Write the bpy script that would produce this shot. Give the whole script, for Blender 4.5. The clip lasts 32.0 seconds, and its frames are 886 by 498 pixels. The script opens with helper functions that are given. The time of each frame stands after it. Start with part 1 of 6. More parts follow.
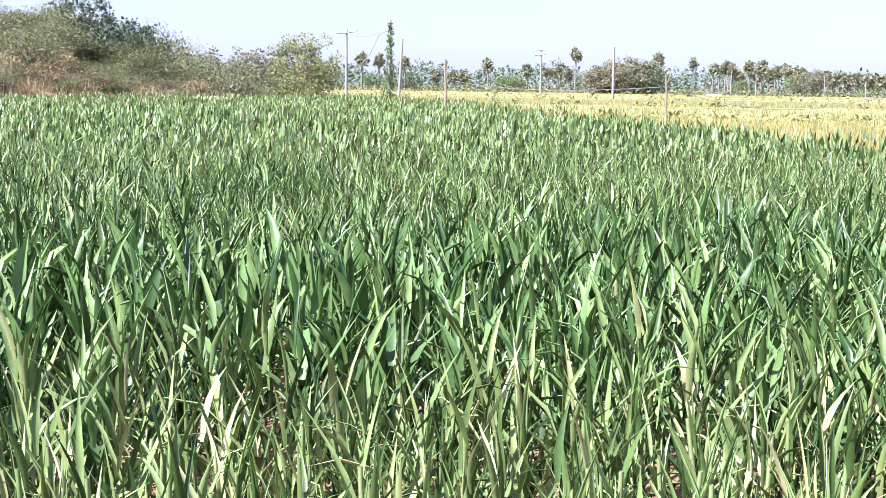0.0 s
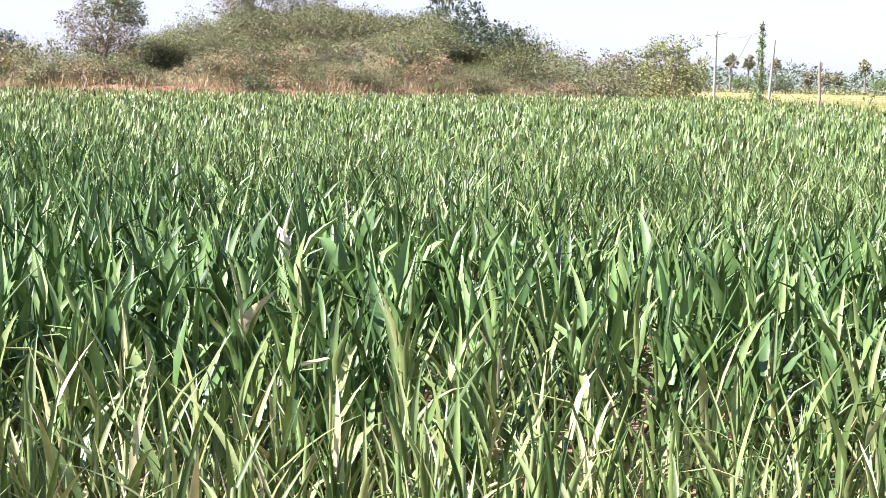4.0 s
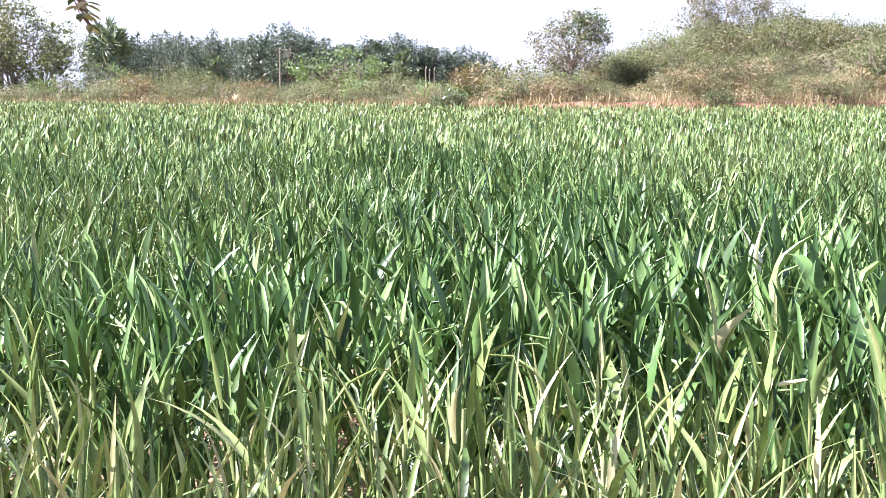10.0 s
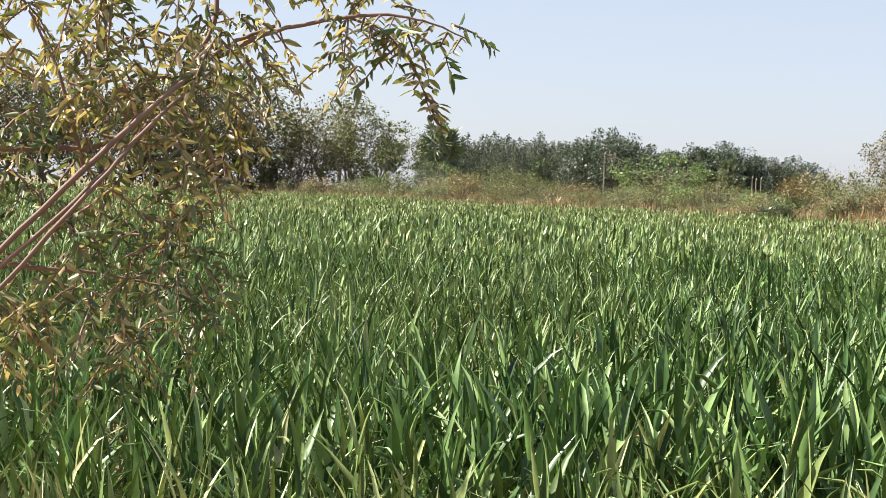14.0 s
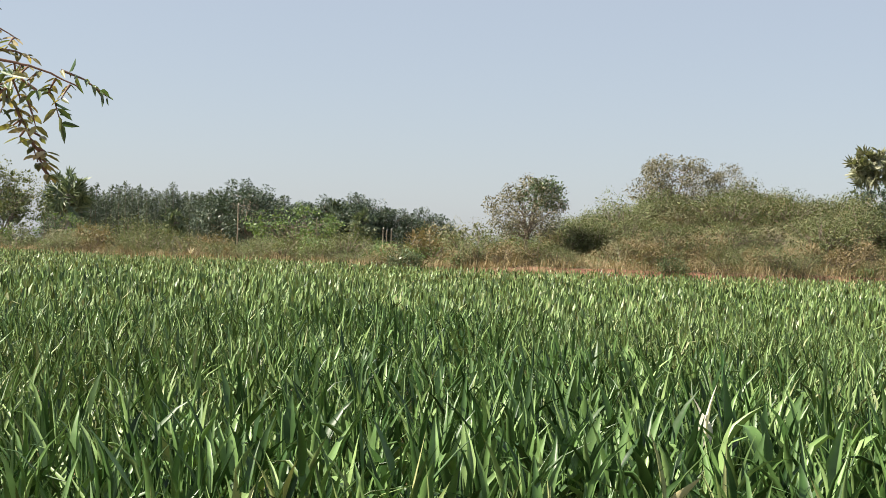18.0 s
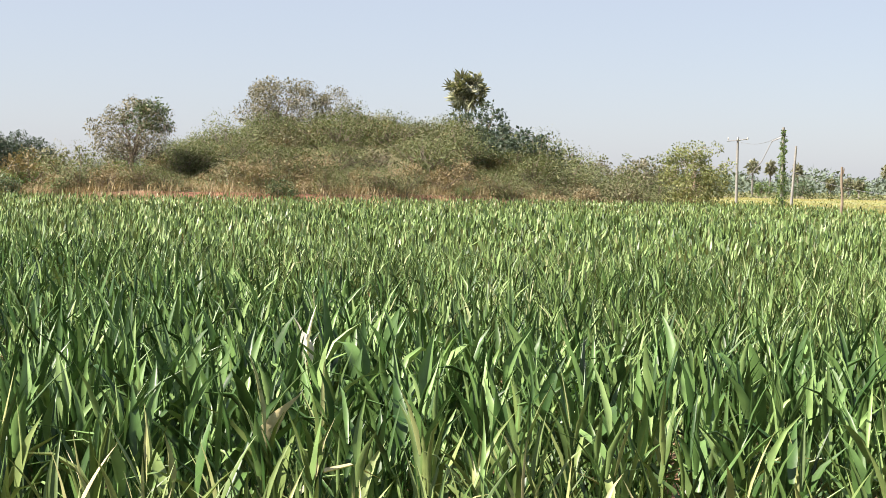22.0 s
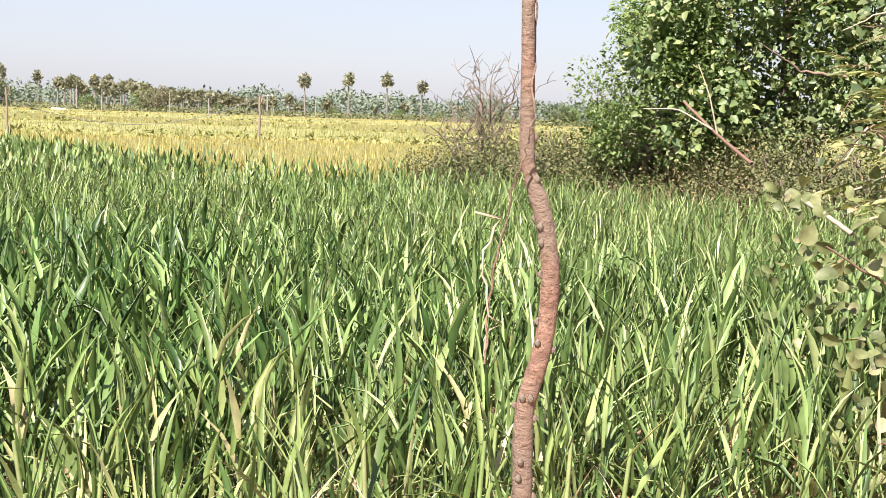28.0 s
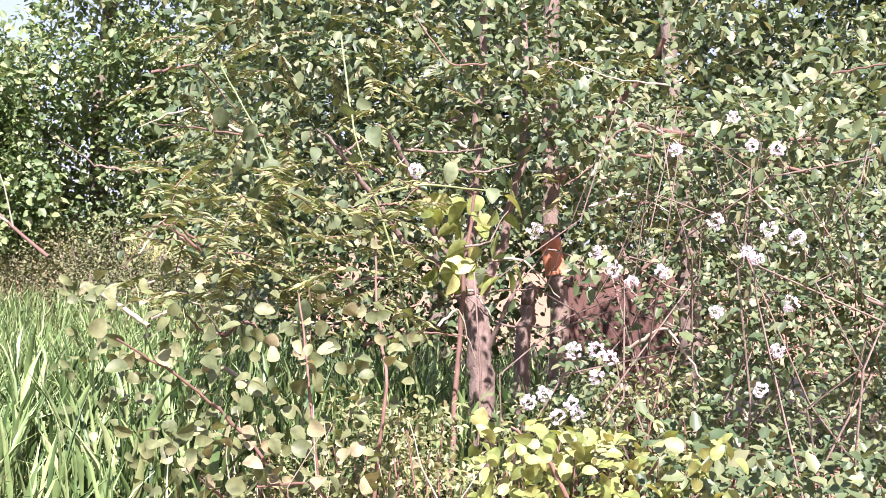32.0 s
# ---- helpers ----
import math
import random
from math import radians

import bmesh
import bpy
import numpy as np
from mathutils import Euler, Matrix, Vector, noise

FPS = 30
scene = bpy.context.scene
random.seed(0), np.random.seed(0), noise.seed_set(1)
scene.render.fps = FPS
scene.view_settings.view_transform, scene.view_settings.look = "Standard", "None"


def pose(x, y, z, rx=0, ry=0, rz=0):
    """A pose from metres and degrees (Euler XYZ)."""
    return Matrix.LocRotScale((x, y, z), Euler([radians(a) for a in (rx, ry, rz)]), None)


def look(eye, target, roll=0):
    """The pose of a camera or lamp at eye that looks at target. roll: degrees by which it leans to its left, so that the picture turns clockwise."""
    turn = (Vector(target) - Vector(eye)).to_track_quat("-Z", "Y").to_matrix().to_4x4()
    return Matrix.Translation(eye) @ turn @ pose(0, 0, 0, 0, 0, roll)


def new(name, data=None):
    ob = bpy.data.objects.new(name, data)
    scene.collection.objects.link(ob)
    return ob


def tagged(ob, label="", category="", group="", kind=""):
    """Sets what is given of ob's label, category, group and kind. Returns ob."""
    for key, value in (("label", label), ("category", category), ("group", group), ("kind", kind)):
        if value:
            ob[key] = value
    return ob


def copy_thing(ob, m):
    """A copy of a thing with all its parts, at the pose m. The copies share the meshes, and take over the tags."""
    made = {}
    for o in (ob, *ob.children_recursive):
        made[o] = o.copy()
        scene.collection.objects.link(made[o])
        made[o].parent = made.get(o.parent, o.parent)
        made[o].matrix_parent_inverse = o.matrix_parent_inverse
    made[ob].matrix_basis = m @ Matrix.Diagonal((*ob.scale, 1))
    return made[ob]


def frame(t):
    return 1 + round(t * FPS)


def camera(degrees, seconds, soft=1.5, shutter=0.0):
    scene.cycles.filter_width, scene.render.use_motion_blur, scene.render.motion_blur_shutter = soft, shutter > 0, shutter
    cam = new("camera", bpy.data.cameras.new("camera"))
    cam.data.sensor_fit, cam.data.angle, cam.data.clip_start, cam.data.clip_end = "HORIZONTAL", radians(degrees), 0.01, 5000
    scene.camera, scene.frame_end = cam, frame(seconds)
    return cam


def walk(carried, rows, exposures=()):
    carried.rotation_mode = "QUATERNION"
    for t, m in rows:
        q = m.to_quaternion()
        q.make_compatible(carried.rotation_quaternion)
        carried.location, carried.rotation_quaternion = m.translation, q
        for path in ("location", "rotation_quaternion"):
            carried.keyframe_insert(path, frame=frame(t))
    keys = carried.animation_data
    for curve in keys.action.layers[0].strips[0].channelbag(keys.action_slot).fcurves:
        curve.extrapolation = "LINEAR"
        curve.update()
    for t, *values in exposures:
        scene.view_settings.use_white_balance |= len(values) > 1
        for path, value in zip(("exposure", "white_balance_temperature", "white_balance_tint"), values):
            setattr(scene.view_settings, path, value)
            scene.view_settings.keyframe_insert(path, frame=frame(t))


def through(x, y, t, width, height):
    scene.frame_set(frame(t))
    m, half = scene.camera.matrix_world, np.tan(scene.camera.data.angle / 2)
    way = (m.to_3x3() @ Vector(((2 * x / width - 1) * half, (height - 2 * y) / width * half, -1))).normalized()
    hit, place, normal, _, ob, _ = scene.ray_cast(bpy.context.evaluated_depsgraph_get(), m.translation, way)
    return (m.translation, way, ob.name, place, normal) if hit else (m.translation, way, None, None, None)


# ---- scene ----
cam = camera(36.2, 32.0, soft=0.7)
walk(cam, [
    (0.0, pose(0.001, 0.150, 1.600, 83.086, -0.824, -0.097)),
    (0.5, pose(-0.007, 0.150, 1.600, 83.477, -0.522, 2.802)),
    (1.0, pose(-0.014, 0.149, 1.600, 83.873, -0.237, 5.247)),
    (1.5, pose(-0.021, 0.149, 1.600, 83.302, 0.325, 7.873)),
    (2.0, pose(-0.027, 0.148, 1.600, 83.159, 0.510, 10.123)),
    (2.5, pose(-0.028, 0.147, 1.600, 83.114, 0.234, 10.867)),
    (4.5, pose(-0.044, 0.144, 1.600, 83.088, -1.363, 17.074)),
    (5.0, pose(-0.048, 0.142, 1.600, 83.837, -1.541, 19.011)),
    (5.5, pose(-0.054, 0.140, 1.600, 83.823, -1.820, 21.384)),
    (6.0, pose(-0.058, 0.138, 1.600, 84.154, -1.247, 22.995)),
    (6.5, pose(-0.060, 0.137, 1.600, 85.106, -0.961, 23.760)),
    (7.0, pose(-0.062, 0.137, 1.600, 85.150, -0.635, 24.386)),
    (7.5, pose(-0.062, 0.136, 1.600, 85.316, -0.764, 24.669)),
    (8.0, pose(-0.064, 0.135, 1.600, 85.207, -0.858, 25.510)),
    (8.5, pose(-0.067, 0.134, 1.600, 84.736, -1.065, 26.841)),
    (9.0, pose(-0.071, 0.132, 1.600, 84.187, -0.890, 28.326)),
    (9.5, pose(-0.076, 0.129, 1.600, 83.547, -0.716, 30.690)),
    (10.0, pose(-0.085, 0.124, 1.600, 83.357, 0.061, 34.383)),
    (10.5, pose(-0.089, 0.121, 1.600, 83.504, -0.007, 36.468)),
    (11.0, pose(-0.094, 0.117, 1.600, 83.902, -0.533, 38.865)),
    (11.5, pose(-0.097, 0.115, 1.600, 84.485, -0.632, 40.277)),
    (12.0, pose(-0.099, 0.112, 1.600, 84.761, -0.809, 41.553)),
    (12.5, pose(-0.100, 0.112, 1.600, 85.002, -0.746, 41.928)),
    (13.0, pose(-0.106, 0.107, 1.600, 85.731, -0.743, 44.807)),
    (13.5, pose(-0.110, 0.102, 1.600, 86.662, -1.321, 47.355)),
    (15.5, pose(-0.111, 0.100, 1.600, 89.058, -3.144, 48.000)),
    (16.0, pose(-0.110, 0.102, 1.600, 88.856, -3.462, 47.258)),
    (16.5, pose(-0.102, 0.110, 1.600, 89.704, -3.581, 42.904)),
    (17.0, pose(-0.092, 0.118, 1.600, 90.547, -3.131, 37.842)),
    (17.5, pose(-0.087, 0.122, 1.600, 91.350, -2.561, 35.217)),
    (18.0, pose(-0.081, 0.126, 1.600, 90.174, -1.840, 32.543)),
    (18.5, pose(-0.074, 0.130, 1.600, 89.659, -1.199, 29.748)),
    (19.0, pose(-0.068, 0.133, 1.600, 89.161, -0.804, 27.157)),
    (19.5, pose(-0.063, 0.136, 1.600, 88.476, -0.822, 24.748)),
    (20.0, pose(-0.058, 0.138, 1.600, 88.031, -1.050, 22.732)),
    (20.5, pose(-0.054, 0.140, 1.600, 87.956, -1.233, 20.979)),
    (21.0, pose(-0.051, 0.141, 1.600, 87.908, -1.191, 19.806)),
    (21.5, pose(-0.046, 0.143, 1.600, 87.375, -1.049, 18.009)),
    (22.0, pose(-0.042, 0.144, 1.600, 87.315, -1.082, 16.139)),
    (22.5, pose(-0.036, 0.146, 1.600, 87.287, -1.404, 13.891)),
    (23.0, pose(-0.027, 0.147, 1.600, 86.719, -2.177, 10.648)),
    (23.5, pose(-0.016, 0.149, 1.600, 86.638, -2.487, 6.183)),
    (24.0, pose(-0.005, 0.150, 1.600, 86.792, -2.947, 1.914)),
    (24.5, pose(0.005, 0.150, 1.600, 86.943, -2.896, -1.726)),
    (25.0, pose(0.016, 0.149, 1.600, 86.039, -2.966, -5.866)),
    (25.5, pose(0.026, 0.148, 1.600, 85.159, -2.791, -9.582)),
    (27.5, pose(0.060, 0.137, 1.600, 83.713, -1.684, -23.459)),
    (28.0, pose(0.069, 0.133, 1.600, 84.371, -1.991, -27.046)),
    (28.5, pose(0.076, 0.129, 1.600, 85.417, -2.278, -30.175)),
    (29.0, pose(0.084, 0.125, 1.600, 85.958, -2.430, -33.655)),
    (29.5, pose(0.093, 0.118, 1.600, 85.958, -2.670, -38.070)),
    (30.0, pose(0.100, 0.112, 1.600, 85.572, -2.332, -41.517)),
    (30.5, pose(0.103, 0.109, 1.600, 86.091, -2.052, -43.242)),
    (31.0, pose(0.112, 0.100, 1.600, 87.284, -2.127, -48.052)),
    (31.5, pose(0.118, 0.093, 1.600, 88.537, -2.273, -51.814)),
    (32.0, pose(0.123, 0.085, 1.600, 89.549, -2.794, -55.360)),
], exposures=[
    (0.0, 1.78, 5500, 25), (1.0, 1.62, 5700, 25), (2.0, 1.76, 5950, 25), (5.0, 1.9, 5850, 26), (6.0, 1.97, 5900, 26), (8.0, 1.78, 6550, 14), (9.2, 1.98, 6500, 17), (9.7, 2.24, 5750, 24), (12.0, 2.08, 5900, 24), (13.5, 1.57, 6500, 15), (15.5, 1.34, 6650, 8), (18.0, 1.14, 6700, 8), (21.0, 1.34, 6650, 11), (25.5, 1.32, 6650, 14), (28.0, 1.44, 6600, 17), (30.0, 1.55, 6600, 22), (31.2, 1.65, 6500, 20), (32.0, 1.75, 5950, 32),
])

# ---- light ----
SUN_AZ, SUN_EL = 130.0, 48.0        # degrees to the left of +y, and up
world = bpy.data.worlds.new("sky")
scene.world = world
world.use_nodes = True
wn = world.node_tree
sky = wn.nodes.new("ShaderNodeTexSky")
sky.sky_type = "NISHITA"
sky.sun_disc = False
sky.sun_elevation = radians(SUN_EL)
sky.sun_rotation = radians(-SUN_AZ)
sky.air_density, sky.dust_density, sky.ozone_density = 1.0, 1.0, 1.6
wn.nodes["Background"].inputs["Strength"].default_value = 0.062
# thin white haze over the whole sky
haze = wn.nodes.new("ShaderNodeMix")
haze.data_type = "RGBA"
haze.inputs["Factor"].default_value = 0.62
haze.inputs["B"].default_value = (4.3, 4.65, 5.5, 1)
wn.links.new(sky.outputs[0], haze.inputs["A"])
wn.links.new(haze.outputs["Result"], wn.nodes["Background"].inputs["Color"])
lamp = bpy.data.lights.new("sun", "SUN")
lamp.energy, lamp.angle, lamp.color = 5.0, radians(0.6), (1.0, 0.93, 0.82)
sun = new("sun", lamp)
sd = Vector((-math.sin(radians(SUN_AZ)) * math.cos(radians(SUN_EL)), math.cos(radians(SUN_AZ)) * math.cos(radians(SUN_EL)), math.sin(radians(SUN_EL))))
sun.matrix_world = look(sd * 60, (0, 0, 0))

# ---- materials ----
def ramp_node(nt, stops):
    r = nt.nodes.new("ShaderNodeValToRGB")
    el = r.color_ramp.elements
    while len(el) < len(stops):
        el.new(0.5)
    for e, (p, c) in zip(el, stops):
        e.position, e.color = p, (*c, 1)
    return r


def base_material(name, rough=0.6, metal=0.0):
    m = bpy.data.materials.new(name)
    m.use_nodes = True
    b = m.node_tree.nodes["Principled BSDF"]
    b.inputs["Roughness"].default_value, b.inputs["Metallic"].default_value = rough, metal
    return m, m.node_tree, b


def leaf_material(name, stops, rough=0.45, through=0.25, spec=0.5, mottle=0.25, scale=14.0, tint=(1.25, 1.3, 0.6)):
    """Leaf tissue: a tone for each leaf, a mottled surface, light that comes through."""
    m, nt, b = base_material(name, rough)
    N, L = nt.nodes, nt.links
    geo, info = N.new("ShaderNodeNewGeometry"), N.new("ShaderNodeObjectInfo")
    add = N.new("ShaderNodeMath")
    add.operation = "ADD"
    fr = N.new("ShaderNodeMath")
    fr.operation = "FRACT"
    L.new(geo.outputs["Random Per Island"], add.inputs[0])
    L.new(info.outputs["Random"], add.inputs[1])
    L.new(add.outputs[0], fr.inputs[0])
    r = ramp_node(nt, stops)
    L.new(fr.outputs[0], r.inputs[0])
    co = N.new("ShaderNodeTexCoord")
    no = N.new("ShaderNodeTexNoise")
    no.inputs["Scale"].default_value, no.inputs["Detail"].default_value = scale, 4
    L.new(co.outputs["Object"], no.inputs["Vector"])
    mr = N.new("ShaderNodeMapRange")
    mr.inputs["From Min"].default_value, mr.inputs["From Max"].default_value = 0.3, 0.7
    mr.inputs["To Min"].default_value, mr.inputs["To Max"].default_value = 1 - mottle, 1 + mottle
    L.new(no.outputs["Fac"], mr.inputs["Value"])
    mul = N.new("ShaderNodeVectorMath")
    mul.operation = "MULTIPLY"
    L.new(r.outputs[0], mul.inputs[0])
    L.new(mr.outputs[0], mul.inputs[1])
    L.new(mul.outputs[0], b.inputs["Base Color"])
    b.inputs["Specular IOR Level"].default_value = spec
    bp = N.new("ShaderNodeBump")
    bp.inputs["Strength"].default_value, bp.inputs["Distance"].default_value = 0.25, 0.01
    L.new(no.outputs["Fac"], bp.inputs["Height"])
    L.new(bp.outputs[0], b.inputs["Normal"])
    if through > 0:
        tr = N.new("ShaderNodeBsdfTranslucent")
        tm = N.new("ShaderNodeVectorMath")
        tm.operation = "MULTIPLY"
        tm.inputs[1].default_value = tint
        L.new(mul.outputs[0], tm.inputs[0])
        L.new(tm.outputs[0], tr.inputs["Color"])
        mx = N.new("ShaderNodeMixShader")
        mx.inputs[0].default_value = through
        L.new(b.outputs[0], mx.inputs[1])
        L.new(tr.outputs[0], mx.inputs[2])
        L.new(mx.outputs[0], N["Material Output"].inputs["Surface"])
    return m


def rough_material(name, c1, c2, scale=8.0, rough=0.85, bump=0.5, dist=0.02, stretch=(1, 1, 1), c3=None, metal=0.0):
    """Bark, soil, concrete: two scales of tone and a relief."""
    m, nt, b = base_material(name, rough, metal)
    N, L = nt.nodes, nt.links
    co, mp = N.new("ShaderNodeTexCoord"), N.new("ShaderNodeMapping")
    mp.inputs["Scale"].default_value = stretch
    L.new(co.outputs["Object"], mp.inputs["Vector"])
    a, c = N.new("ShaderNodeTexNoise"), N.new("ShaderNodeTexNoise")
    a.inputs["Scale"].default_value, a.inputs["Detail"].default_value, a.inputs["Roughness"].default_value = scale, 8, 0.65
    c.inputs["Scale"].default_value, c.inputs["Detail"].default_value = scale * 0.12, 3
    L.new(mp.outputs[0], a.inputs["Vector"])
    L.new(mp.outputs[0], c.inputs["Vector"])
    r = ramp_node(nt, [(0.3, c1), (0.7, c2)])
    L.new(a.outputs["Fac"], r.inputs[0])
    r2 = ramp_node(nt, [(0.42, (0, 0, 0)), (0.62, (1, 1, 1))])
    L.new(c.outputs["Fac"], r2.inputs[0])
    mx = N.new("ShaderNodeMix")
    mx.data_type = "RGBA"
    L.new(r2.outputs[0], mx.inputs["Factor"])
    L.new(r.outputs[0], mx.inputs["A"])
    mx.inputs["B"].default_value = (*(c3 or tuple(0.5 * (p + q) * 0.8 for p, q in zip(c1, c2))), 1)
    L.new(mx.outputs["Result"], b.inputs["Base Color"])
    bp = N.new("ShaderNodeBump")
    bp.inputs["Strength"].default_value, bp.inputs["Distance"].default_value = bump, dist
    L.new(a.outputs["Fac"], bp.inputs["Height"])
    L.new(bp.outputs[0], b.inputs["Normal"])
    return m


CROP = leaf_material("maize_leaf", [(0.0, (0.021, 0.049, 0.010)), (0.3, (0.064, 0.117, 0.028)), (0.6, (0.152, 0.237, 0.070)), (0.93, (0.220, 0.301, 0.113)), (1.0, (0.340, 0.351, 0.188))], rough=0.45, through=0.04, spec=0.4, tint=(1.05, 1.22, 0.6))
CROP_DEEP = leaf_material("deep_green_maize_leaf", [(0.0, (0.019, 0.054, 0.011)), (0.4, (0.057, 0.116, 0.030)), (0.75, (0.135, 0.231, 0.069)), (1.0, (0.247, 0.352, 0.129))], rough=0.42, through=0.04, spec=0.4, tint=(1.05, 1.22, 0.6))
CROP_THIN = leaf_material("young_maize_leaf", [(0.0, (0.044, 0.079, 0.019)), (0.35, (0.116, 0.173, 0.048)), (0.7, (0.235, 0.297, 0.105)), (0.92, (0.345, 0.358, 0.159)), (1.0, (0.467, 0.416, 0.238))], rough=0.45, through=0.06, spec=0.35, tint=(1.1, 1.22, 0.6))
CROP_PALE = leaf_material("pale_maize_leaf", [(0.0, (0.033, 0.070, 0.018)), (0.4, (0.094, 0.156, 0.046)), (0.8, (0.202, 0.287, 0.103)), (0.97, (0.296, 0.362, 0.154)), (1.0, (0.395, 0.378, 0.213))], rough=0.45, through=0.06, spec=0.35, tint=(1.05, 1.22, 0.6))
STALK = leaf_material("maize_stalk", [(0.0, (0.16, 0.24, 0.08)), (1.0, (0.26, 0.30, 0.13))], through=0.0)
DRY_LEAF = leaf_material("withered_leaf", [(0.0, (0.5, 0.42, 0.33)), (1.0, (0.72, 0.65, 0.55))], rough=0.7, through=0.2)
WITHERED = leaf_material("bleached_leaf", [(0.0, (0.480, 0.448, 0.384)), (1.0, (0.640, 0.607, 0.549))], rough=0.7, through=0.15, mottle=0.3)
SCRUB = leaf_material("scrub_leaf", [(0.0, (0.081, 0.101, 0.043)), (0.5, (0.135, 0.155, 0.070)), (0.9, (0.189, 0.198, 0.097)), (1.0, (0.252, 0.234, 0.131))], rough=0.65, through=0.16, spec=0.25)
OLIVE = leaf_material("olive_leaf", [(0.0, (0.12, 0.15, 0.055)), (0.6, (0.2, 0.225, 0.09)), (1.0, (0.29, 0.29, 0.14))], rough=0.55, through=0.2, spec=0.3)
SCRUB_DRY = leaf_material("dry_scrub_leaf", [(0.0, (0.160, 0.128, 0.072)), (0.5, (0.216, 0.172, 0.096)), (1.0, (0.288, 0.224, 0.136))], rough=0.75, through=0.15, spec=0.2)
SCRUB_GREY = leaf_material("grey_scrub_leaf", [(0.0, (0.12, 0.12, 0.068)), (0.6, (0.175, 0.17, 0.1)), (1.0, (0.26, 0.24, 0.155))], rough=0.7, through=0.12, spec=0.2)
SCRUB_GREEN = leaf_material("green_scrub_leaf", [(0.0, (0.06, 0.11, 0.03)), (0.6, (0.12, 0.19, 0.05)), (1.0, (0.2, 0.26, 0.09))], rough=0.5, through=0.22)
TREE_DARK = leaf_material("dark_tree_leaf", [(0.0, (0.045, 0.075, 0.035)), (0.6, (0.08, 0.12, 0.05)), (1.0, (0.14, 0.18, 0.08))], rough=0.45, through=0.15)
TREE_GREY = leaf_material("grey_tree_leaf", [(0.0, (0.085, 0.081, 0.049)), (0.6, (0.162, 0.149, 0.093)), (1.0, (0.272, 0.242, 0.170))], rough=0.6, through=0.15)
PALM_YOUNG = leaf_material("young_palm_leaf", [(0.0, (0.065, 0.095, 0.055)), (0.6, (0.125, 0.165, 0.095)), (1.0, (0.22, 0.25, 0.16))], rough=0.45, through=0.18)
TREE_BLUE = leaf_material("blue_green_leaf", [(0.0, (0.022, 0.041, 0.026)), (0.6, (0.046, 0.071, 0.042)), (1.0, (0.086, 0.112, 0.064))], rough=0.5, through=0.12)
CONIFER = leaf_material("plantation_leaf", [(0.0, (0.049, 0.071, 0.045)), (0.6, (0.079, 0.105, 0.064)), (1.0, (0.112, 0.139, 0.086))], rough=0.6, through=0.12)
PALM = leaf_material("palm_leaf", [(0.0, (0.104, 0.120, 0.060)), (0.5, (0.205, 0.213, 0.123)), (0.85, (0.340, 0.332, 0.230)), (1.0, (0.468, 0.432, 0.324))], rough=0.4, through=0.22)
BIGLEAF = leaf_material("broad_leaf", [(0.0, (0.055, 0.095, 0.042)), (0.5, (0.115, 0.155, 0.068)), (0.85, (0.18, 0.21, 0.1)), (0.97, (0.27, 0.27, 0.15)), (1.0, (0.36, 0.32, 0.2))], rough=0.45, through=0.22, spec=0.4)
ROUNDLEAF = leaf_material("round_leaf", [(0.0, (0.102, 0.128, 0.053)), (0.6, (0.174, 0.196, 0.085)), (0.9, (0.255, 0.251, 0.132)), (1.0, (0.357, 0.289, 0.178))], rough=0.5, through=0.24, spec=0.35, mottle=0.4, scale=26.0)
BROADTREE = leaf_material("big_tree_leaf", [(0.0, (0.079, 0.137, 0.058)), (0.5, (0.158, 0.221, 0.089)), (0.85, (0.236, 0.289, 0.126)), (0.97, (0.326, 0.341, 0.173)), (1.0, (0.420, 0.389, 0.221))], rough=0.42, through=0.24, spec=0.45)
HEARTLEAF = leaf_material("heart_leaf", [(0.0, (0.085, 0.119, 0.055)), (1.0, (0.171, 0.209, 0.109))], rough=0.55, through=0.2, spec=0.25, mottle=0.4, scale=26.0)
YELLOWLEAF = leaf_material("yellow_green_leaf", [(0.0, (0.17, 0.22, 0.06)), (0.5, (0.28, 0.32, 0.1)), (1.0, (0.42, 0.41, 0.16))], rough=0.45, through=0.3, mottle=0.4, scale=26.0)
PINNATE = leaf_material("feather_leaf", [(0.0, (0.11, 0.145, 0.055)), (0.5, (0.19, 0.215, 0.088)), (0.85, (0.28, 0.28, 0.125)), (1.0, (0.36, 0.32, 0.17))], rough=0.45, through=0.25)
NEEM = leaf_material("twig_leaf", [(0.0, (0.08, 0.1, 0.04)), (0.4, (0.17, 0.175, 0.075)), (0.7, (0.34, 0.29, 0.14)), (1.0, (0.56, 0.45, 0.29))], rough=0.36, through=0.28, spec=0.7)
FLOWER = leaf_material("flower_petal", [(0.0, (0.75, 0.68, 0.72)), (1.0, (0.85, 0.78, 0.8))], rough=0.6, through=0.3, mottle=0.05, tint=(1, 1, 1))
PADDY = leaf_material("ripe_paddy", [(0.0, (0.18, 0.18, 0.05)), (0.4, (0.295, 0.27, 0.08)), (0.8, (0.385, 0.335, 0.12)), (1.0, (0.46, 0.4, 0.18))], rough=0.6, through=0.2)
PADDY_G = leaf_material("half_ripe_paddy", [(0.0, (0.15, 0.18, 0.055)), (0.5, (0.24, 0.26, 0.085)), (1.0, (0.35, 0.33, 0.125))], rough=0.6, through=0.2)
GRASS_DRY = leaf_material("dry_grass", [(0.0, (0.2, 0.15, 0.08)), (0.6, (0.3, 0.235, 0.13)), (1.0, (0.42, 0.34, 0.21))], rough=0.75, through=0.15)
